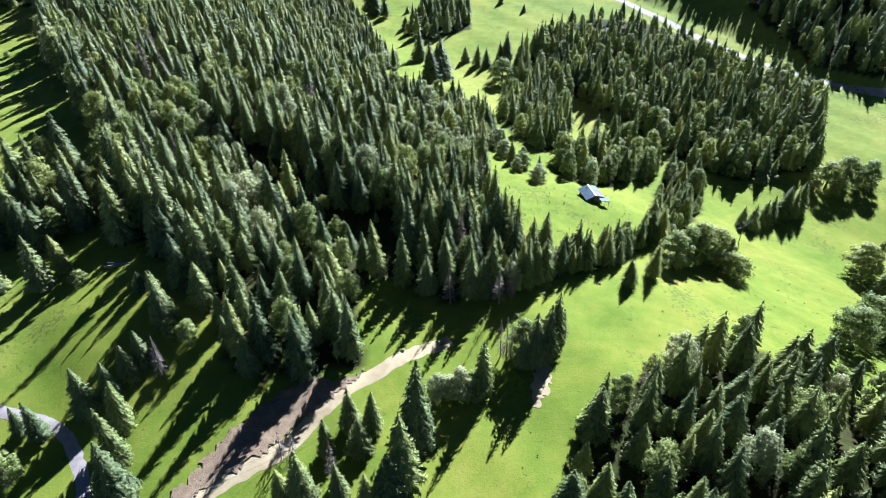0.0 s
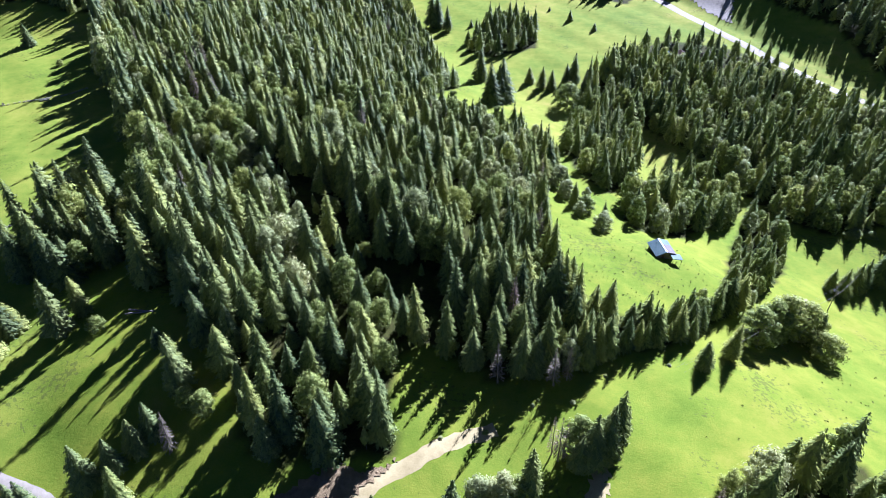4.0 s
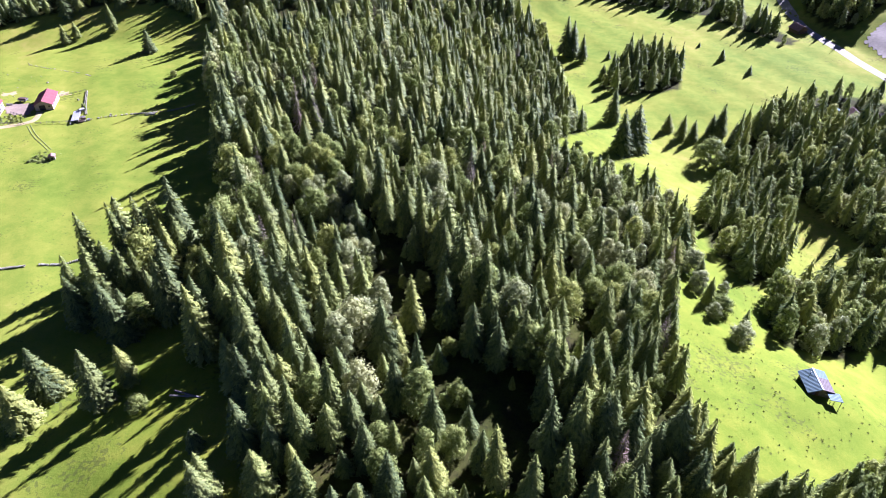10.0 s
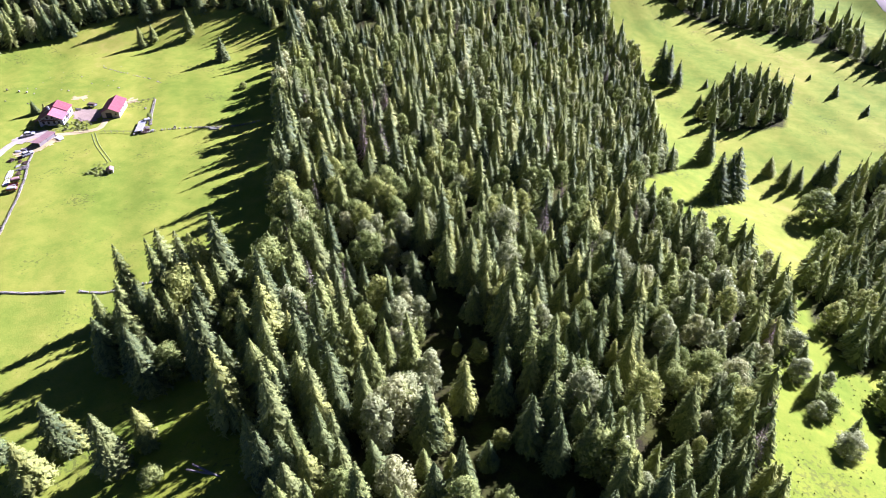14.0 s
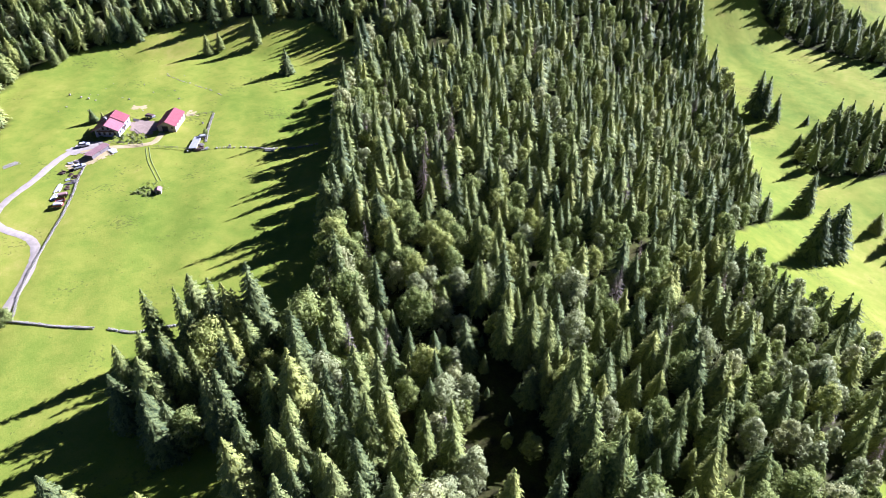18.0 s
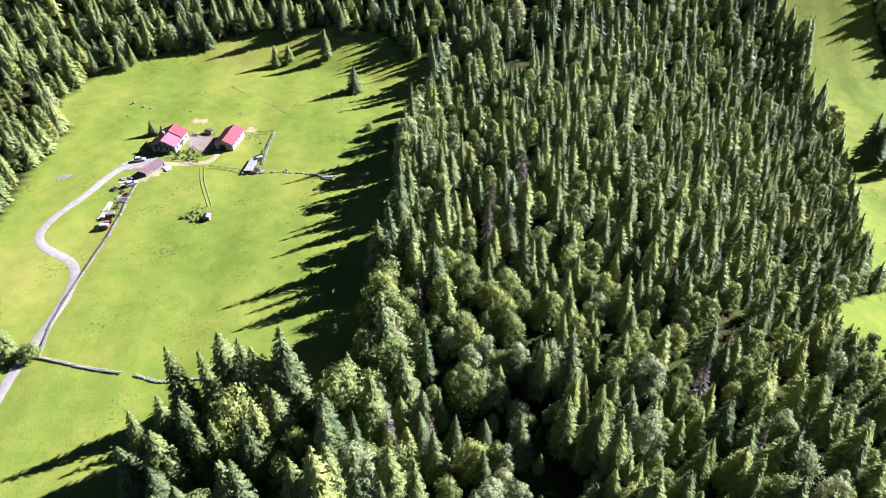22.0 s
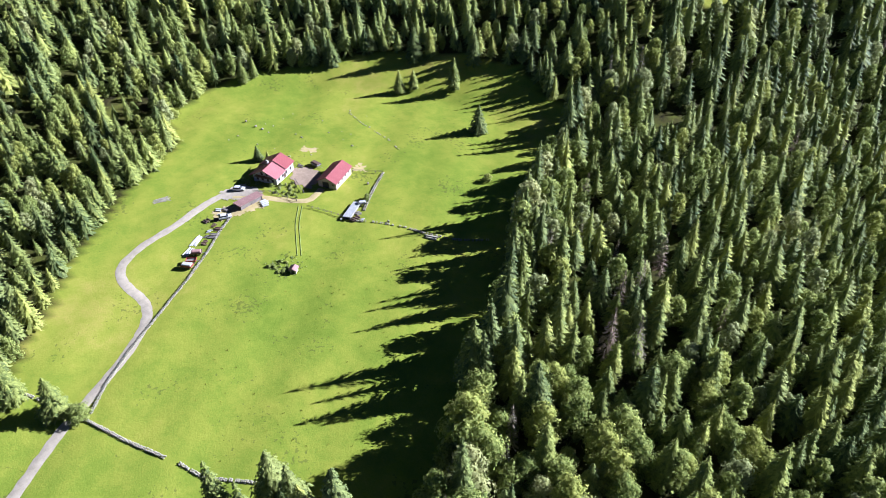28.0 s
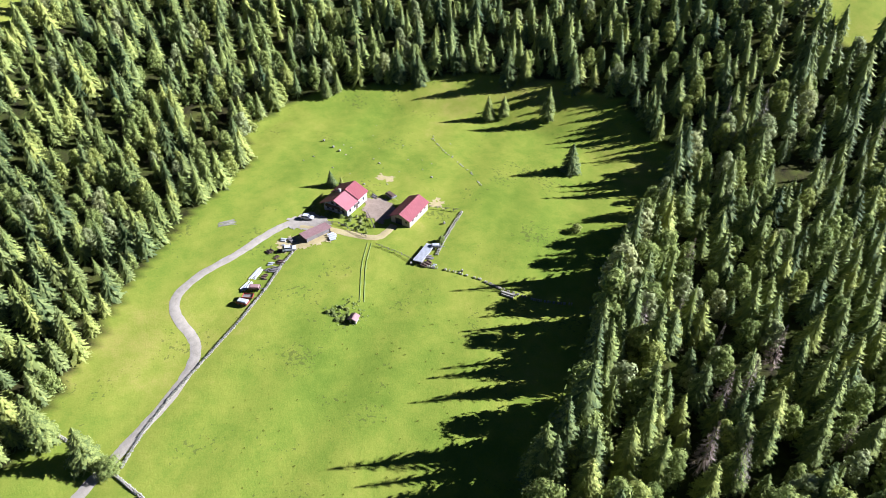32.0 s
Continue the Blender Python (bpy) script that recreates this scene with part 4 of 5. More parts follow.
def barn():
    b = root_at("barn", -245.2, 274.0, AXIS, "plastered barn with a bright red sheet-metal roof", "barn")
    W, L, E, R = 3.5, 11.8, 2.6, 4.3
    prism("wall", ((-W, -0.6), (W, -0.6), (W, E), (0, R - 0.1), (-W, E)), L, PLASTER_WARM, b)
    slope("roof", b, W + 0.4, E - 0.2, 0, R, -0.6, L + 0.5, RED_ROOF)
    slope("roof", b, -W - 0.4, E - 0.2, 0, R, -0.6, L + 0.5, RED_ROOF)
    block("ridge_cap", 0.35, L + 1.1, 0.08, RED_ROOF, b, pose(0, L / 2 - 0.05, R + 0.08), 0.02)
    opening("door", b, -0.6, -0.03, 0.0, 2.4, 2.3, 0, pane=DARK)
    opening("window", b, 2.2, -0.03, 1.2, 0.7, 0.7, 0)
    for y in (2.0, 4.6, 7.2, 9.8):
        opening("window", b, W + 0.03, y, 1.3, 0.8, 0.6, 1)
    opening("door", b, -W - 0.03, 5.0, 0.0, 2.2, 2.3, 2, pane=WOOD_BROWN)
    return b


barn()


def open_shed():
    s = root_at("open_shed", -254.3, 244.2, 7, "open wooden shed with a faded pinkish roof", "shed")
    for x in (-1.8, 1.8):
        for y in (0.2, 4.4, 8.6):
            block("post", 0.16, 0.16, 1.5 if x < 0 else 1.8, WOOD_GREY, s, pose(x, y, 0), 0.01)
    slope("roof", s, -2.1, 1.5, 2.1, 1.95, -0.4, 9.3, PINK_ROOF, "faded pinkish sheet roof")
    block("back_wall", 0.1, 8.4, 1.7, WOOD_GREY, s, pose(1.7, 4.4, 0), 0.01)
    block("end_wall", 3.4, 0.1, 1.6, WOOD_GREY, s, pose(0, 8.5, 0), 0.01)
    return s


open_shed()


def sheep_shelter():
    s = root_at("field_shelter", -226.0, 269.3, 32, "long low field shelter with a white sheet roof", "shelter")
    block("wall", 2.4, 8.4, 1.1, WOOD_GREY, s, pose(0, 4.2, -0.2), 0.03)
    slope("roof", s, -1.5, 0.95, 1.5, 1.25, -0.3, 8.8, WHITE_SHEET, "weathered white roof sheeting")
    opening("door", s, 0.0, -0.03, 0.0, 0.9, 0.8, 0, pane=DARK)
    return s


sheep_shelter()


def spring_hut():
    s = root_at("spring_hut", -213.6, 242.0, 40, "small stone hut with a weathered plank roof", "hut")
    block("wall", 1.9, 2.0, 1.5, STONE, s, pose(0, 0, -0.2), 0.05)
    slope("roof", s, -1.3, 1.2, 0, 1.9, -1.3, 1.3, PINK_ROOF)
    slope("roof", s, 1.3, 1.2, 0, 1.9, -1.3, 1.3, PINK_ROOF)
    opening("door", s, 0, -1.03, 0.0, 0.8, 1.1, 0, pane=DARK)
    return s


spring_hut()


def lean_to_hut():
    """The hut in the forest meadow: blue sheet roof, a rusty patch and a lower lean-to."""
    s = root_at("forest_hut", 59.0, 218.2, 14, "small wooden hut with a blue-grey sheet roof", "hut")
    W, L, E, R = 3.1, 7.2, 1.9, 3.0
    prism("wall", ((-W, -1.2), (W, -1.2), (W, E), (0, R - 0.1), (-W, E)), L, WOOD_GREY, s)
    slope("roof", s, -W - 0.7, E - 0.3, 0, R, -0.5, L + 0.4, BLUE_ROOF, "pale blue sheet roof slope")
    slope("roof", s, W + 0.5, E - 0.2, 0, R, 4.4, L + 0.4, BLUE_ROOF)
    slope("roof", s, W + 0.5, E - 0.2, 0, R, -0.5, 4.4, RUST, "dark rusty patched roof sheets")
    block("ridge_cap", 0.3, L + 0.9, 0.08, METAL, s, pose(0, L / 2, R + 0.1), 0.01)
    slope("lean_to_roof", s, 5.0, 1.2, 1.2, 2.0, -3.2, -0.2, BLUE_ROOF, "low pale lean-to roof")
    for x, y in ((1.5, -3.0), (4.7, -3.0), (4.7, -0.4)):
        block("post", 0.14, 0.14, 2.2, WOOD_GREY, s, pose(x, y, -1.0), 0.01)
    opening("door", s, -1.0, -0.03, 0.0, 0.9, 1.9, 0, pane=WOOD_BROWN)
    opening("window", s, 1.6, -0.03, 1.0, 0.7, 0.7, 0)
    ch = block("stove_pipe", 0.18, 0.18, 0.9, METAL, s, pose(-1.0, 6.0, 2.4), 0.02)
    return s


lean_to_hut()


def far_house(x, y, turn, w, l, e, r, wallm, roofm, label):
    s = root_at("valley_house", x, y, turn, label, "house", "houses in the valley")
    prism("wall", ((-w, -2.0), (w, -2.0), (w, e), (0, r - 0.1), (-w, e)), l, wallm, s)
    slope("roof", s, -w - 0.6, e - 0.3, 0, r, -0.6, l + 0.6, roofm)
    slope("roof", s, w + 0.6, e - 0.3, 0, r, -0.6, l + 0.6, roofm)
    for i in range(3):
        opening("window", s, -w * 0.6 + i * w * 0.6, -0.03, 1.0, 0.9, 1.1, 0)
    opening("door", s, w + 0.03, l / 2, 0.0, 1.0, 2.0, 1, pane=WOOD_BROWN)
    return s


far_house(118, 468, 20, 3.5, 8, 2.8, 5.2, WOOD_BROWN, PINK_ROOF, "brown wooden valley house with a faded roof")
far_house(129, 472, -60, 3.0, 9, 2.6, 4.6, WOOD_GREY, RUST, "grey timber valley house with a rusty roof")
far_house(108, 472, 10, 2.0, 4, 2.0, 3.2, PLASTER, BLUE_ROOF, "small pale outbuilding in the valley meadow")
far_house(102, 600, 35, 4.0, 9, 3.0, 5.6, WOOD_BROWN, PINK_ROOF, "brown roadside house with a pinkish roof")


# yard, garden and lanes
def patch(name, outline, material, label, lift=0.1, cells=1.2, category="ground"):
    """A draped patch of ground with an uneven edge."""
    rng = random.Random(len(name))
    xs, ys = [p[0] for p in outline], [p[1] for p in outline]
    X, Y = np.meshgrid(np.arange(min(xs), max(xs), cells), np.arange(min(ys), max(ys), cells))
    keep = inside(outline, X + cells / 2 + 0.5 * np.sin(Y * 1.7), Y + cells / 2 + 0.5 * np.sin(X * 1.3))
    vs, fs, seen = [], [], {}
    for j, i in zip(*np.nonzero(keep)):
        q = []
        for dj, di in ((0, 0), (0, 1), (1, 1), (1, 0)):
            k = (j + dj, i + di)
            if k not in seen:
                x, y = min(xs) + k[1] * cells, min(ys) + k[0] * cells
                x, y = x + 0.3 * math.sin(x * 3 + y * 5), y + 0.3 * math.sin(y * 4 + x * 2)
                seen[k] = len(vs)
                vs.append((x, y, gz(x, y) + lift + rng.uniform(-0.02, 0.02)))
            q.append(seen[k])
        fs.append(q)
    return tagged(new(name, mesh_from(name, vs, fs, material)), label, category, kind="structure")


patch("farmyard", ((-266, 271), (-261, 277), (-252, 277), (-248.5, 269), (-256, 266.5)), CONCRETE, "pale trodden farmyard between house and barn", 0.12, 0.8)
patch("yard_apron", ((-268, 244), (-262, 243), (-256, 252), (-259, 256), (-268, 252)), GRAVEL, "gravel apron in front of the farmhouse", 0.13, 0.8)
patch("shed_floor", ((-259, 236), (-252, 236), (-249, 253), (-255, 255), (-258, 244)), DIRT, "bare earth round the open shed", 0.09, 0.8)
patch("worn_spot", ((-254, 292), (-249, 294), (-246, 290), (-250, 288)), DIRT, "worn reddish earth behind the barn", 0.03, 0.8)
patch("worn_spot", ((-276, 283), (-271, 286), (-269, 283), (-274, 280)), DIRT, "worn reddish earth behind the farmhouse", 0.03, 0.8)
patch("worn_meadow", ((22, 104), (27, 112), (28, 122), (25, 122), (22, 112)), DIRT, "worn pale spot on the meadow", 0.06, 0.9)
patch("gravel_lot", ((140, 588), (150, 606), (172, 622), (180, 600), (168, 560), (163, 538), (150, 560), (147, 572)), GRAVEL, "pale gravel lot beside the valley road", 0.15, 2.0)
strip("field_ruts", ((-241.5, 261.5), (-233.5, 255.6), (-224.5, 250.6), (-219, 247.6)), 0.35, RUT, 0.11, label="wheel rut in the grass", ragged=0.15)
strip("field_ruts", ((-242.2, 260.5), (-234.2, 254.6), (-225.2, 249.6), (-219.7, 246.6)), 0.35, RUT, 0.11, label="wheel rut in the grass", ragged=0.15)


def shrub(x, y, r, h, pale=False, group="", label="low green garden shrub", cat="shrub"):
    k = h / 13.0
    root = tagged(new("shrub"), label, cat, group)
    root.matrix_basis = Matrix.LocRotScale((x, y, gz(x, y) - 0.2 * h), Euler((0, 0, TREE_RNG.uniform(0, 6.28))), (r / 4.2, r / 4.2, k * 1.15))
    part("stem", LIMB_ME, root)
    part("foliage", TREE_RNG.choice(PALE_SHRUB_ME if pale else SHRUB_ME), root)
    return root


rg = random.Random(5)
for x, y in scatter(((-256, 258), (-245.5, 261.5), (-247.5, 265.5), (-257, 267.5)), 1.9, 31):
    shrub(x, y, rg.uniform(0.5, 1.0), rg.uniform(0.5, 1.3), rg.random() < 0.2, "shrubs of the farm garden")
for x, y in ((-268.5, 257), (-270, 260), (-271, 263.5), (-269, 254), (-259, 259.5), (-257, 262), (-263, 256.5), (-266, 254), (-274, 266), (-271.5, 268)):
    shrub(x, y, rg.uniform(0.9, 1.5), rg.uniform(1.2, 2.4), False, "shrubs round the farmhouse", "green shrub beside the farmhouse wall")
for x, y in scatter(((-221, 236), (-214, 239), (-216.5, 244), (-222, 241)), 1.7, 33):
    shrub(x, y, rg.uniform(0.5, 1.1), rg.uniform(0.5, 1.0), False, "shrubs at the spring", "low green marsh shrub beside the spring hut")
for x, y in ((-229.8, 279.8), (-231, 281)):
    shrub(x, y, 1.3, 2.2, False, "shrubs round the farmhouse", "round green shrub at the field wall")

# dry stone walls
def rock_tris(rng, r):
    """A rough stone of twelve corners."""
    t = (1 + 5 ** 0.5) / 2
    V = [Vector(v).normalized() for v in ((-1, t, 0), (1, t, 0), (-1, -t, 0), (1, -t, 0), (0, -1, t), (0, 1, t), (0, -1, -t), (0, 1, -t), (t, 0, -1), (t, 0, 1), (-t, 0, -1), (-t, 0, 1))]
    F = ((0, 11, 5), (0, 5, 1), (0, 1, 7), (0, 7, 10), (0, 10, 11), (1, 5, 9), (5, 11, 4), (11, 10, 2), (10, 7, 6), (7, 1, 8),
         (3, 9, 4), (3, 4, 2), (3, 2, 6), (3, 6, 8), (3, 8, 9), (4, 9, 5), (2, 4, 11), (6, 2, 10), (8, 6, 7), (9, 8, 1))
    s = Vector((rng.uniform(0.8, 1.4), rng.uniform(0.7, 1.1), rng.uniform(0.5, 0.85))) * r
    a = rng.uniform(0, 3.14)
    c, q = math.cos(a), math.sin(a)
    out = []
    for v in V:
        k = rng.uniform(0.78, 1.2)
        x, y, z = v.x * s.x * k, v.y * s.y * k, v.z * s.z * k
        out.append((x * c - y * q, x * q + y * c, z))
    return out, F


def stone_wall(points, height, width, label, seed, sparse=0.0):
    rng = random.Random(seed)
    V, F = [], []
    for (x0, y0), (x1, y1) in zip(points, points[1:]):
        L = math.hypot(x1 - x0, y1 - y0)
        nx, ny = -(y1 - y0) / L, (x1 - x0) / L
        n = int(L / 0.36)
        for i in range(n):
            if rng.random() < sparse:
                continue
            t = (i + rng.random()) / n
            for layer in range(max(1, int(height / 0.24))):
                for side in (-1, 1):
                    o = side * width * 0.3 * (1 - 0.25 * layer) + rng.uniform(-0.12, 0.12)
                    x, y = x0 + (x1 - x0) * t + nx * o, y0 + (y1 - y0) * t + ny * o
                    rv, rf = rock_tris(rng, rng.uniform(0.16, 0.27))
                    b = len(V)
                    z = gz(x, y) + 0.1 + layer * 0.22
                    V.extend((a + x, c + y, d + z) for a, c, d in rv)
                    F.extend((a + b, c + b, d + b) for a, c, d in rf)
    return tagged(new("dry_stone_wall", tri_mesh("dry_stone_wall", V, F, STONE)), label, "wall", "field walls", kind="structure")


stone_wall(((-199, 177.5), (-206, 183.5), (-214, 192.5), (-221, 202), (-231, 216.5), (-239, 226), (-247, 234), (-251.5, 240)), 0.5, 0.8, "pale dry stone wall running beside the farm track", 1)
stone_wall(((-199.5, 175.5), (-187, 181), (-176, 186.5)), 0.5, 0.8, "pale dry stone wall across the meadow", 2)
stone_wall(((-172.5, 188.3), (-166, 191), (-157, 199), (-147, 207)), 0.5, 0.8, "mossy dry stone wall ending at the spruces", 3, 0.1)
stone_wall(((-201.5, 174), (-208, 171.5), (-216, 167)), 0.6, 0.8, "low dry stone wall under the spruces", 4, 0.2)
stone_wall(((-224, 270), (-217, 276), (-210, 281), (-202, 284), (-195, 289), (-187, 297)), 0.55, 0.8, "low broken dry stone wall towards the forest", 5, 0.45)
stone_wall(((-241, 295), (-236.5, 289), (-232, 283), (-226, 276)), 0.7, 1.2, "pale dry stone wall of the paddock", 6)
stone_wall(((-292, 312), (-276, 310), (-260, 311), (-250, 309)), 0.25, 0.45, "sunken line of field stones in the grass", 7, 0.7)


def fence(points, label, post_gap=2.6, rails=2, tall=1.05, sheet=WOOD_GREY):
    x0, y0 = points[0]
    f = tagged(new("paddock_fence"), label, "fence", "paddock fences")
    f.matrix_basis = pose(x0, y0, gz(x0, y0))
    base = gz(x0, y0)
    bmp = bmesh.new()
    box_bm(bmp, 0.14, 0.14, tall + 0.3, pose(0, 0, -0.3), 0.02)
    post_me = bm_mesh("post", bmp, sheet)
    for (xa, ya), (xb, yb) in zip(points, points[1:]):
        L = math.hypot(xb - xa, yb - ya)
        n = max(1, round(L / post_gap))
        turn = math.degrees(math.atan2(yb - ya, xb - xa))
        for i in range(n):
            x, y = xa + (xb - xa) * i / n, ya + (yb - ya) * i / n
            p = part("post", post_me, f)
            p.matrix_basis = pose(x - x0, y - y0, gz(x, y) - base, 0, 0, turn)
        za, zb = gz(xa, ya) - base, gz(xb, yb) - base
        for k in range(rails):
            m = pose(xa - x0, ya - y0, za + tall - 0.2 - k * 0.45, 0, -math.degrees(math.atan2(zb - za, L)), turn) @ pose(L / 2, 0.09, 0)
            block("rail", L, 0.05, 0.12, sheet, f, m, 0.01)
    return f


fence(((-249, 287), (-241, 295)), "weathered wooden rail fence behind the barn")
fence(((-224, 270.5), (-232, 267), (-240, 262.3)), "weathered wooden rail fence below the paddock")
fence(((-245, 261.5), (-256, 257), (-259.5, 252.5)), "wooden garden fence along the lane", 2.0)
fence(((-248, 266), (-257.5, 268)), "wooden garden fence at the farmyard", 2.0)


# vehicles, carts and clutter of the farm
def wheel_me(r, w):
    bm = bmesh.new()
    bmesh.ops.create_cone(bm, cap_ends=True, segments=14, radius1=r, radius2=r, depth=w)
    bmesh.ops.rotate(bm, matrix=Matrix.Rotation(math.pi / 2, 3, 'Y'), verts=bm.verts)
    return bm_mesh("tyre", bm, DARK)


TYRE, RIM = wheel_me(0.32, 0.2), wheel_me(0.18, 0.22)
RIM.materials[0] = METAL


def car(x, y, turn, paint, label):
    c = root_at("car", x, y, turn, label, "car", "cars at the farm", 0.14)
    prism("body", ((-2.05, 0.3), (2.05, 0.3), (2.1, 0.75), (1.3, 0.92), (-1.9, 0.95), (-2.1, 0.7)), 1.7, paint, c, pose(0, -0.85, 0))
    cab = prism("cabin", ((1.0, 0.9), (0.35, 1.45), (-1.4, 1.48), (-1.95, 0.93)), 1.5, DARK, c, pose(0, -0.75, 0), "dark glazed cabin")
    prism("roof_panel", ((0.4, 1.44), (0.3, 1.5), (-1.35, 1.53), (-1.45, 1.47)), 1.44, paint, cab, pose(0, -0.72, 0))
    for sx in (-1.3, 1.3):
        for sy in (-0.8, 0.8):
            w = part("wheel", TYRE, c)
            w.matrix_basis = pose(sx, sy, 0.32, 0, 0, 90)
            part("rim", RIM, w)
    for sy in (-0.6, 0.6):
        block("headlight", 0.06, 0.3, 0.14, METAL, c, pose(2.06, sy, 0.58), 0.01)
        block("tail_light", 0.06, 0.25, 0.14, RED_PAINT, c, pose(-2.06, sy, 0.62), 0.01)
    return c


PAINT_WHITE = simple("white_car_paint", ((0.3, (0.446, 0.446, 0.446)), (0.7, (0.496, 0.496, 0.496))), 0.5, 0.25, bumps=0.0)
car(-264.6, 249.8, 48, PAINT_WHITE, "white estate car parked before the farmhouse")
car(-252.4, 238.6, 70, PAINT_WHITE, "dusty white car beside the open shed")


def cart(x, y, turn, paint, l, w, label, load=None):
    c = root_at("farm_cart", x, y, turn, label, "cart", "carts along the wall")
    block("bed", l, w, 0.12, WOOD_GREY, c, pose(0, 0, 0.75), 0.01)
    for sy in (-w / 2, w / 2):
        block("side_board", l, 0.06, 0.45, paint, c, pose(0, sy, 0.87), 0.01)
    for sx in (-l / 2, l / 2):
        block("end_board", 0.06, w - 0.1, 0.45, paint, c, pose(sx, 0, 0.87), 0.01)
    block("drawbar", 1.6, 0.12, 0.12, METAL, c, pose(l / 2 + 0.8, 0, 0.55), 0.01)
    for sx in (-l * 0.25, l * 0.25):
        for sy in (-w / 2 + 0.1, w / 2 - 0.1):
            t = part("wheel", TYRE, c)
            t.matrix_basis = pose(sx, sy, 0.34, 0, 0, 90)
            part("rim", RIM, t)
    if load:
        block("load", l - 0.4, w - 0.3, 0.8, load, c, pose(0, 0, 0.87), 0.15)
    return c


cart(-240.5, 223.3, 55, WOOD_BROWN, 3.2, 1.8, "brown wooden farm cart by the stone wall", PINK_ROOF)
cart(-237.8, 220.4, 55, RED_PAINT, 3.0, 1.8, "red farm cart by the stone wall")
cart(-236.2, 218.4, 40, RED_PAINT, 3.4, 1.9, "red and white farm trailer by the stone wall", WHITE_SHEET)
cart(-261, 279, 10, METAL, 3.8, 2.0, "dark hay trailer in the farmyard", WOOD_BROWN)
cart(-229, 277.5, 60, METAL, 2.6, 1.6, "small grey trailer beside the paddock wall", WHITE_SHEET)


def pile(name, x, y, turn, n, l, r, material, label, cat, part_name):
    s = root_at(name, x, y, turn, label, cat)
    rng = random.Random(int(abs(x) + n))
    for i in range(n):
        block(part_name, l * rng.uniform(0.7, 1.0), r, r, material, s, pose(rng.uniform(-0.4, 0.4), (i - n / 2) * r * 1.15, (i % 2) * r * 0.5, 0, 0, rng.uniform(-8, 8)), r * 0.2)
    return s


pile("timber_stack", -247.5, 226.0, 128, 7, 6.0, 0.26, WHITE_SHEET, "stack of pale sawn planks on the grass", "timber", "plank")
pile("timber_stack", -243.5, 221.5, 128, 6, 5.0, 0.26, WHITE_SHEET, "stack of pale timber boards on the grass", "timber", "plank")
pile("brushwood_heap", -276.0, 226.5, 75, 16, 6.0, 0.14, STONE, "heap of grey cut branches on the grass", "brushwood", "branch")
pile("log_pile", -246.0, 231.5, 50, 6, 3.0, 0.35, WOOD_GREY, "pale log pile beside the stone wall", "logs", "log")
pile("log_pile", -248.5, 234.4, 50, 5, 2.4, 0.35, WOOD_BROWN, "brown log pile beside the stone wall", "logs", "log")
pile("log_pile", -251.0, 252.6, 80, 6, 2.6, 0.5, WHITE_SHEET, "pale sacks and boards beside the open shed", "clutter", "board")
pile("fallen_log", -93.5, 151.5, 5, 2, 9.0, 0.4, WOOD_GREY, "bleached fallen trunk on the forest floor", "log", "trunk")
pile("plank_stack", -264.5, 274.5, 20, 5, 3.0, 0.3, WOOD_GREY, "grey planks stacked in the farmyard", "timber", "plank")
pile("culvert", -200.0, 284.0, 30, 3, 5.0, 0.5, STONE, "stone culvert slabs at the field ditch", "culvert", "slab")


# scrap and odds and ends stacked along the wall by the open shed
SCRAP = (("pale boards and scrap beside the stone wall", WHITE_SHEET), ("rusty scrap heap beside the stone wall", RUST), ("grey weathered boards beside the stone wall", WOOD_GREY), ("brown boards beside the stone wall", WOOD_BROWN))
for i, (x, y, turn) in enumerate(((-255.5, 238.2, 20), (-253.6, 236.2, 65), (-256.8, 241.0, 80), (-251.3, 234.2, 40), (-249.6, 231.6, 70), (-254.9, 233.5, 10), (-247.4, 229.6, 35), (-244.6, 227.6, 60), (-258.6, 238.8, 50), (-252.8, 252.9, 15), (-226.3, 273.6, 70), (-224.2, 271.4, 20), (-222.4, 273.0, 50))):
    text, sheet = SCRAP[i % 4]
    pile("scrap_heap", x, y, turn, 3 + i % 4, 1.2 + 0.5 * (i % 3), 0.26 + 0.1 * (i % 3), sheet, text, "scrap", "board")


def bale(x, y, r, material, label, cat="bale"):
    bm = bmesh.new()
    bmesh.ops.create_cone(bm, cap_ends=True, segments=16, radius1=r, radius2=r, depth=r * 1.7)
    bmesh.ops.bevel(bm, geom=bm.edges[:], offset=r * 0.15, segments=2, affect='EDGES')
    bmesh.ops.rotate(bm, matrix=Matrix.Rotation(math.pi / 2, 3, 'Y'), verts=bm.verts)
    ob = tagged(new("hay_bale", bm_mesh("hay_bale", bm, material)), label, cat, "bales on the meadow")
    ob.matrix_basis = pose(x, y, gz(x, y) + r * 0.95, 0, 0, 40 + x * 7)
    return ob


for x, y in ((-238.5, 286.5), (-227, 267.6), (-215.5, 278.5), (-308, 275), (-298, 277), (-301.5, 276)):
    bale(x, y, 0.4, STONE, "pale grey round bale lying on the meadow")


# boulders on the bank below the forest, and scattered field stones
def rocks(name, outline, gap, seed, sizes, material, label):
    rng = random.Random(seed)
    V, F = [], []
    for x, y in scatter(outline, gap, seed):
        rv, rf = rock_tris(rng, rng.uniform(*sizes) * (1 if rng.random() < 0.85 else 1.8))
        b, z = len(V), gz(x, y) + 0.05
        V.extend((a + x, c + y, d + z) for a, c, d in rv)
        F.extend((a + b, c + b, d + b) for a, c, d in rf)
    return tagged(new(name, tri_mesh(name, V, F, material)), label, "rocks", kind="stuff")


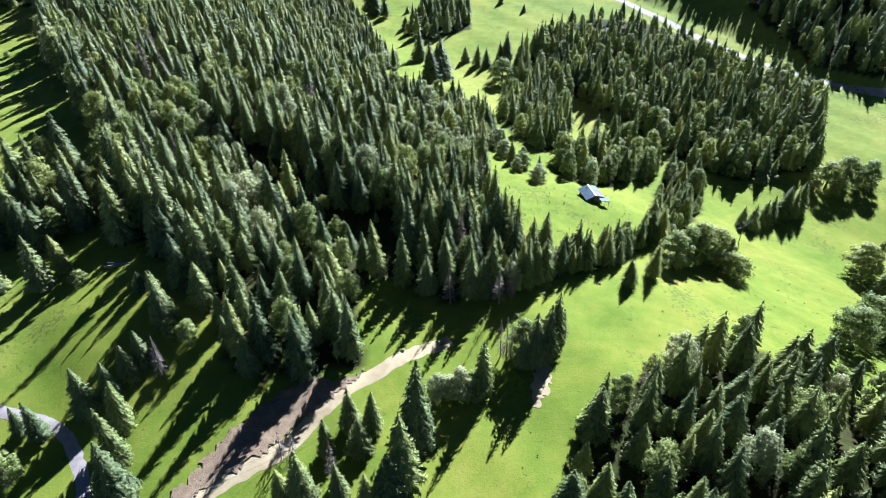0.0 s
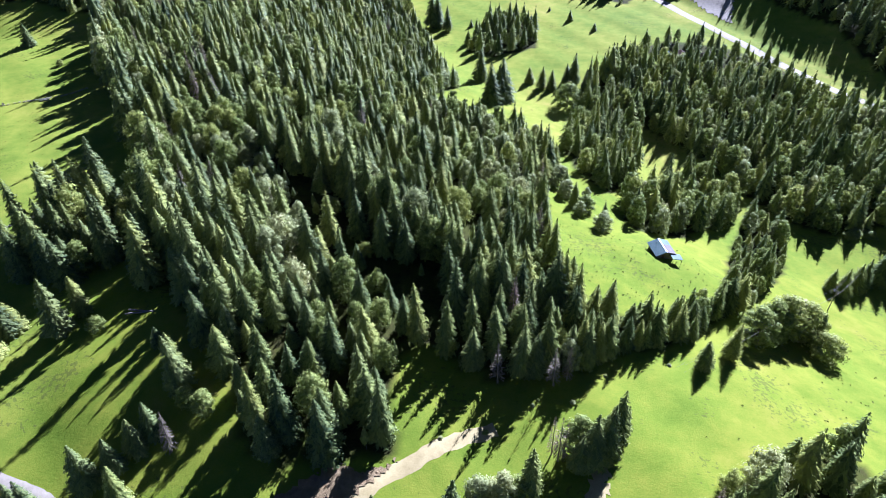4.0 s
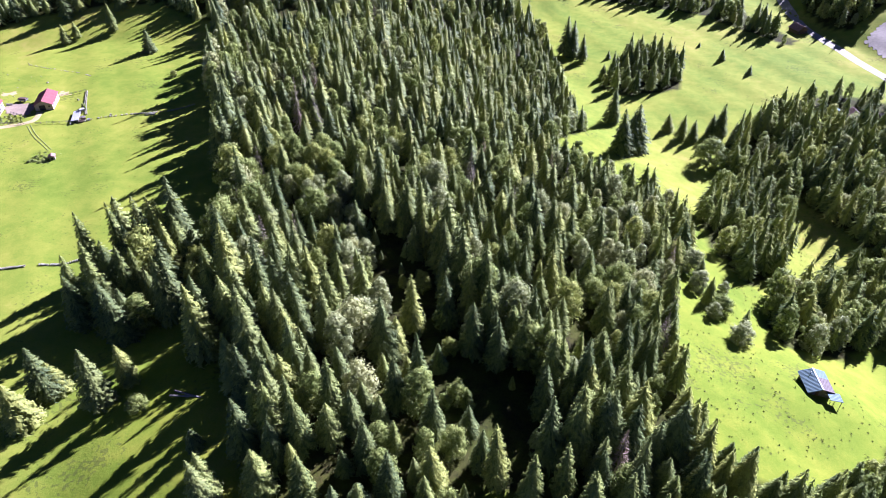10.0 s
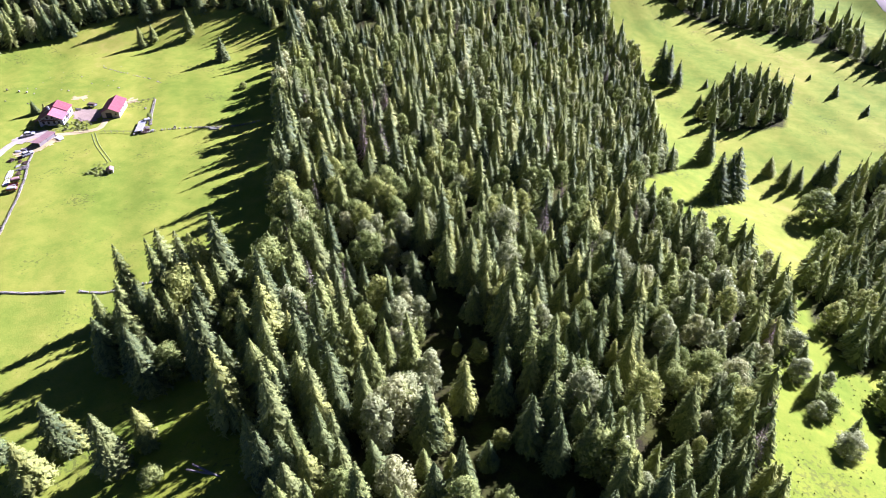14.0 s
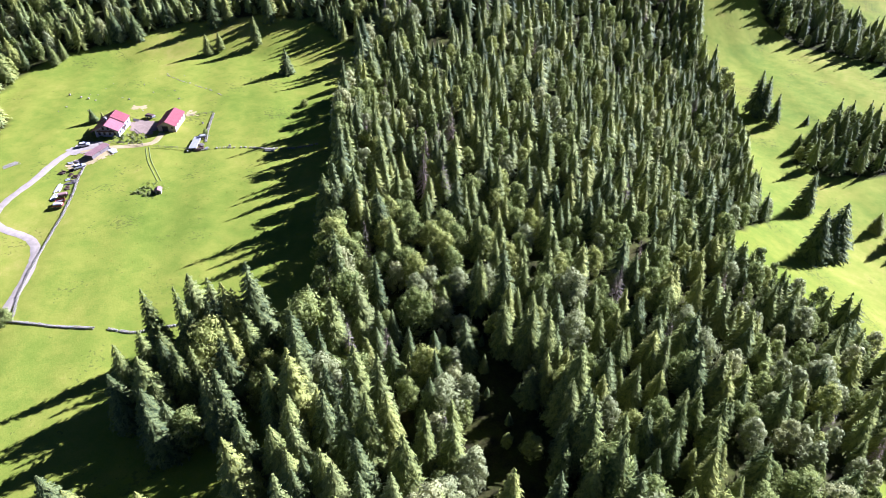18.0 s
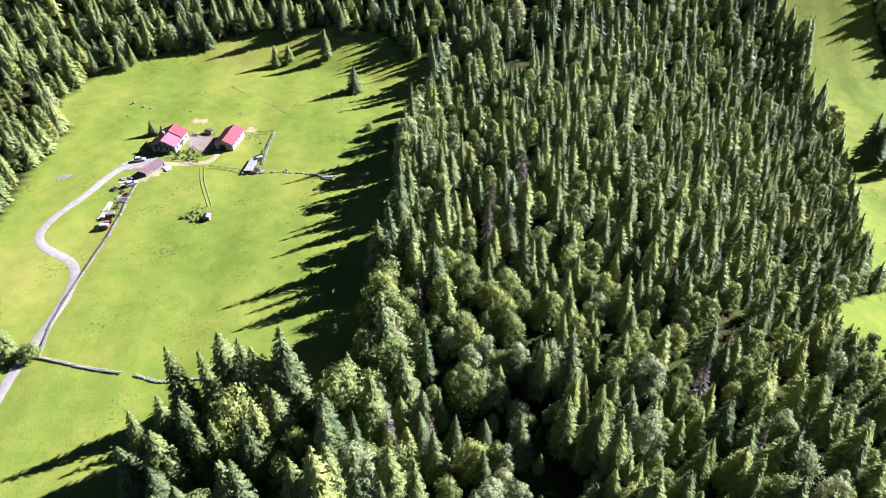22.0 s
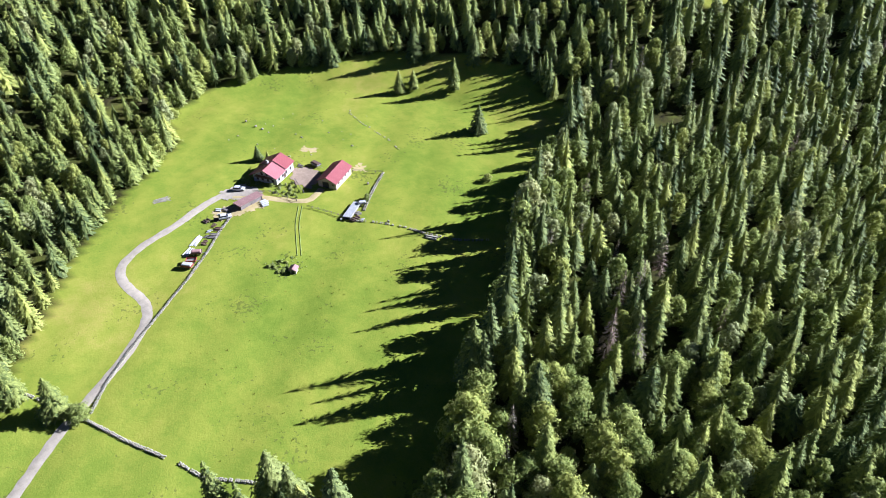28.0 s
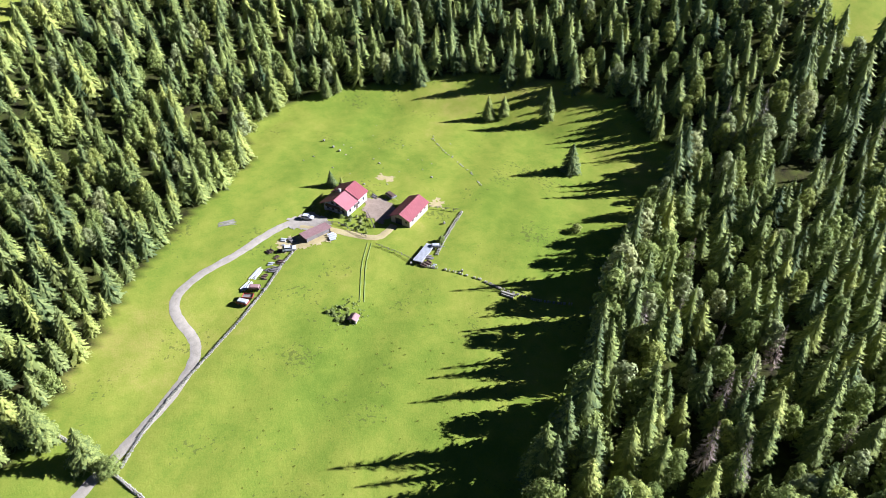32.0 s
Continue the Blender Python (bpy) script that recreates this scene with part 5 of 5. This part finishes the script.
BANK = ((-19, 117), (-27, 112), (-33, 114), (-43, 105), (-51, 95), (-59, 81), (-56, 79), (-47, 87.5), (-39, 93.5), (-33, 102), (-25, 110))
patch("scree_bank", BANK, SCREE, "brown scree bank of earth and stones below the forest", 0.25, 1.0)
rocks("scree_stones", BANK, 0.75, 41, (0.09, 0.26), SCREE, "loose grey and brown stones on the bank")
rocks("field_stones", ((-300, 262), (-270, 275), (-262, 300), (-280, 320), (-310, 300)), 9.0, 42, (0.15, 0.4), STONE, "pale field stones in the grass")


def tussocks(name, outline, gap, seed, size, material, label):
    """Tufts of tall grass: bunches of bent blades."""
    rng = random.Random(seed)
    V, F = [], []
    for x, y in scatter(outline, gap, seed):
        if rng.random() < 0.4:
            continue
        x, y = x + rng.gauss(0, gap * 0.6), y + rng.gauss(0, gap * 0.6)
        r = rng.uniform(*size)
        z = gz(x, y)
        for i in range(7):
            a = rng.uniform(0, 6.28)
            c, s = math.cos(a), math.sin(a)
            w = r * 0.35
            n = len(V)
            V.extend(((x - s * w, y + c * w, z), (x + s * w, y - c * w, z), (x + c * r, y + s * r, z + r * rng.uniform(0.3, 0.7))))
            F.append((n, n + 1, n + 2))
    return tagged(new(name, tri_mesh(name, V, F, material)), label, "grass", kind="stuff")


HUT_MEADOW = ((22, 192), (36, 186), (52, 184), (70, 200), (78, 222), (70, 230), (52, 226), (40, 236), (26, 238), (14, 226))
tussocks("grass_tussocks", HUT_MEADOW, 2.6, 61, (0.2, 0.5), TUSSOCK, "yellow-green tussocks of tall meadow grass")
tussocks("grass_tussocks", ((0, 60), (20, 95), (60, 140), (100, 175), (130, 200), (150, 180), (120, 140), (80, 145), (30, 108), (15, 60)), 4.2, 62, (0.2, 0.45), TUSSOCK, "scattered tufts on the grazed meadow")
tussocks("grass_tussocks", ((-150, 210), (-160, 240), (-190, 285), (-215, 300), (-225, 262), (-205, 200), (-180, 195)), 4.5, 63, (0.15, 0.4), TUSSOCK, "scattered tufts on the farm meadow")
tussocks("grass_tussocks", ((-222, 237), (-212, 238), (-213, 246), (-222, 246)), 0.9, 64, (0.3, 0.6), LEAVES, "lush green plants round the spring")
tussocks("grass_tussocks", ((40, 236), (60, 275), (80, 330), (60, 380), (50, 380), (66, 330), (45, 290), (30, 250)), 2.4, 65, (0.25, 0.5), TUSSOCK, "rough grass between the woods")


# power line
def pole(x, y, tall, turn):
    p = root_at("power_pole", x, y, turn, "weathered wooden power pole with two cross-arms", "pole", "poles of the power line")
    V, F = trunk_tris(tall, 0.2, 8)
    part("shaft", tri_mesh("shaft", [(a * 0.9 + 0.0, b * 0.9, c) for a, b, c in V], F, WOOD_GREY), p)
    for k in range(2):
        arm = block("cross_arm", 2.6 - 0.6 * k, 0.14, 0.14, WOOD_GREY, p, pose(0, 0.1, tall - 0.5 - 0.7 * k), 0.01)
        for s in (-1, 1):
            block("insulator", 0.1, 0.1, 0.2, WHITE_SHEET, arm, pose(s * (1.2 - 0.3 * k), 0.1, tall - 0.36 - 0.7 * k), 0.02)
    return p


POLES = ((-68, 68), (79, 177), (121, 219), (141, 243), (200, 320))
for (x, y) in POLES:
    pole(x, y, 10.0, -48)


def wire(a, b, off, drop):
    cu = bpy.data.curves.new("wire", 'CURVE')
    cu.dimensions, cu.bevel_depth, cu.bevel_resolution = '3D', 0.02, 0
    sp = cu.splines.new('POLY')
    sp.points.add(24)
    za, zb = gz(*a) + 9.6 - drop, gz(*b) + 9.6 - drop
    dx, dy = b[0] - a[0], b[1] - a[1]
    L = math.hypot(dx, dy)
    nx, ny = -dy / L * off, dx / L * off
    for i in range(25):
        t = i / 24
        sp.points[i].co = (a[0] + dx * t + nx, a[1] + dy * t + ny, za + (zb - za) * t - 4 * 0.02 * L * t * (1 - t), 1)
    cu.materials.append(WOOD_GREY)
    ob = tagged(new("power_wire", cu), "thin grey overhead wire between poles", "wire", "wires of the power line")


for a, b in zip(POLES, POLES[1:]):
    if a == (141, 243):
        continue
    for off, drop in ((-1.2, 0.0), (1.2, 0.0), (-0.9, 0.7), (0.9, 0.7)):
        wire(a, b, off, drop)


# rough brush along the forest edges and under the power line
for i, (x, y) in enumerate(scatter(((-20, 122), (0, 131), (25, 146), (55, 163), (80, 190), (92, 205), (95, 200), (78, 178), (58, 155), (25, 137), (0, 125)), 11.0, 51)):
    shrub(x, y, rg.uniform(0.5, 1.1), rg.uniform(0.5, 1.2), i % 2 == 0, "brush under the power line", "low brushwood shrub under the power line")
for x, y in ((158, 283), (164, 282), (161, 288), (155, 281)):
    root = shrub(x, y, 4.2, 3.6, False, "rusty thicket", "low rusty brown thicket at the wood's edge")
for i, (x, y) in enumerate(scatter(CORRIDOR, 11.0, 52)):
    tree("spruce" if i % 3 else "leafy", x, y, rg.uniform(3.0, 7.0), 1.2, "young trees of the clearing", "young green tree in the shaded clearing")
for x, y, h in ((14, 213, 17), (5, 163, 18), (2, 142, 14), (16, 143, 14), (19.5, 145, 13), (-96, 214, 17), (-97, 197, 15), (-139, 300, 19), (-131, 286, 19), (-125, 289, 18), (-221, 394, 20), (-106, 211, 17), (-72, 325, 18), (-57, 272, 17), (-56, 289, 17), (98, 283, 13), (-32, 300, 16), (-138, 307, 18), (22, 282, 14), (-121, 240, 16)):
    tree("dead", x, y, h, 1.15, "dead spruces of the forest", "dead grey-brown spruce among living trees")
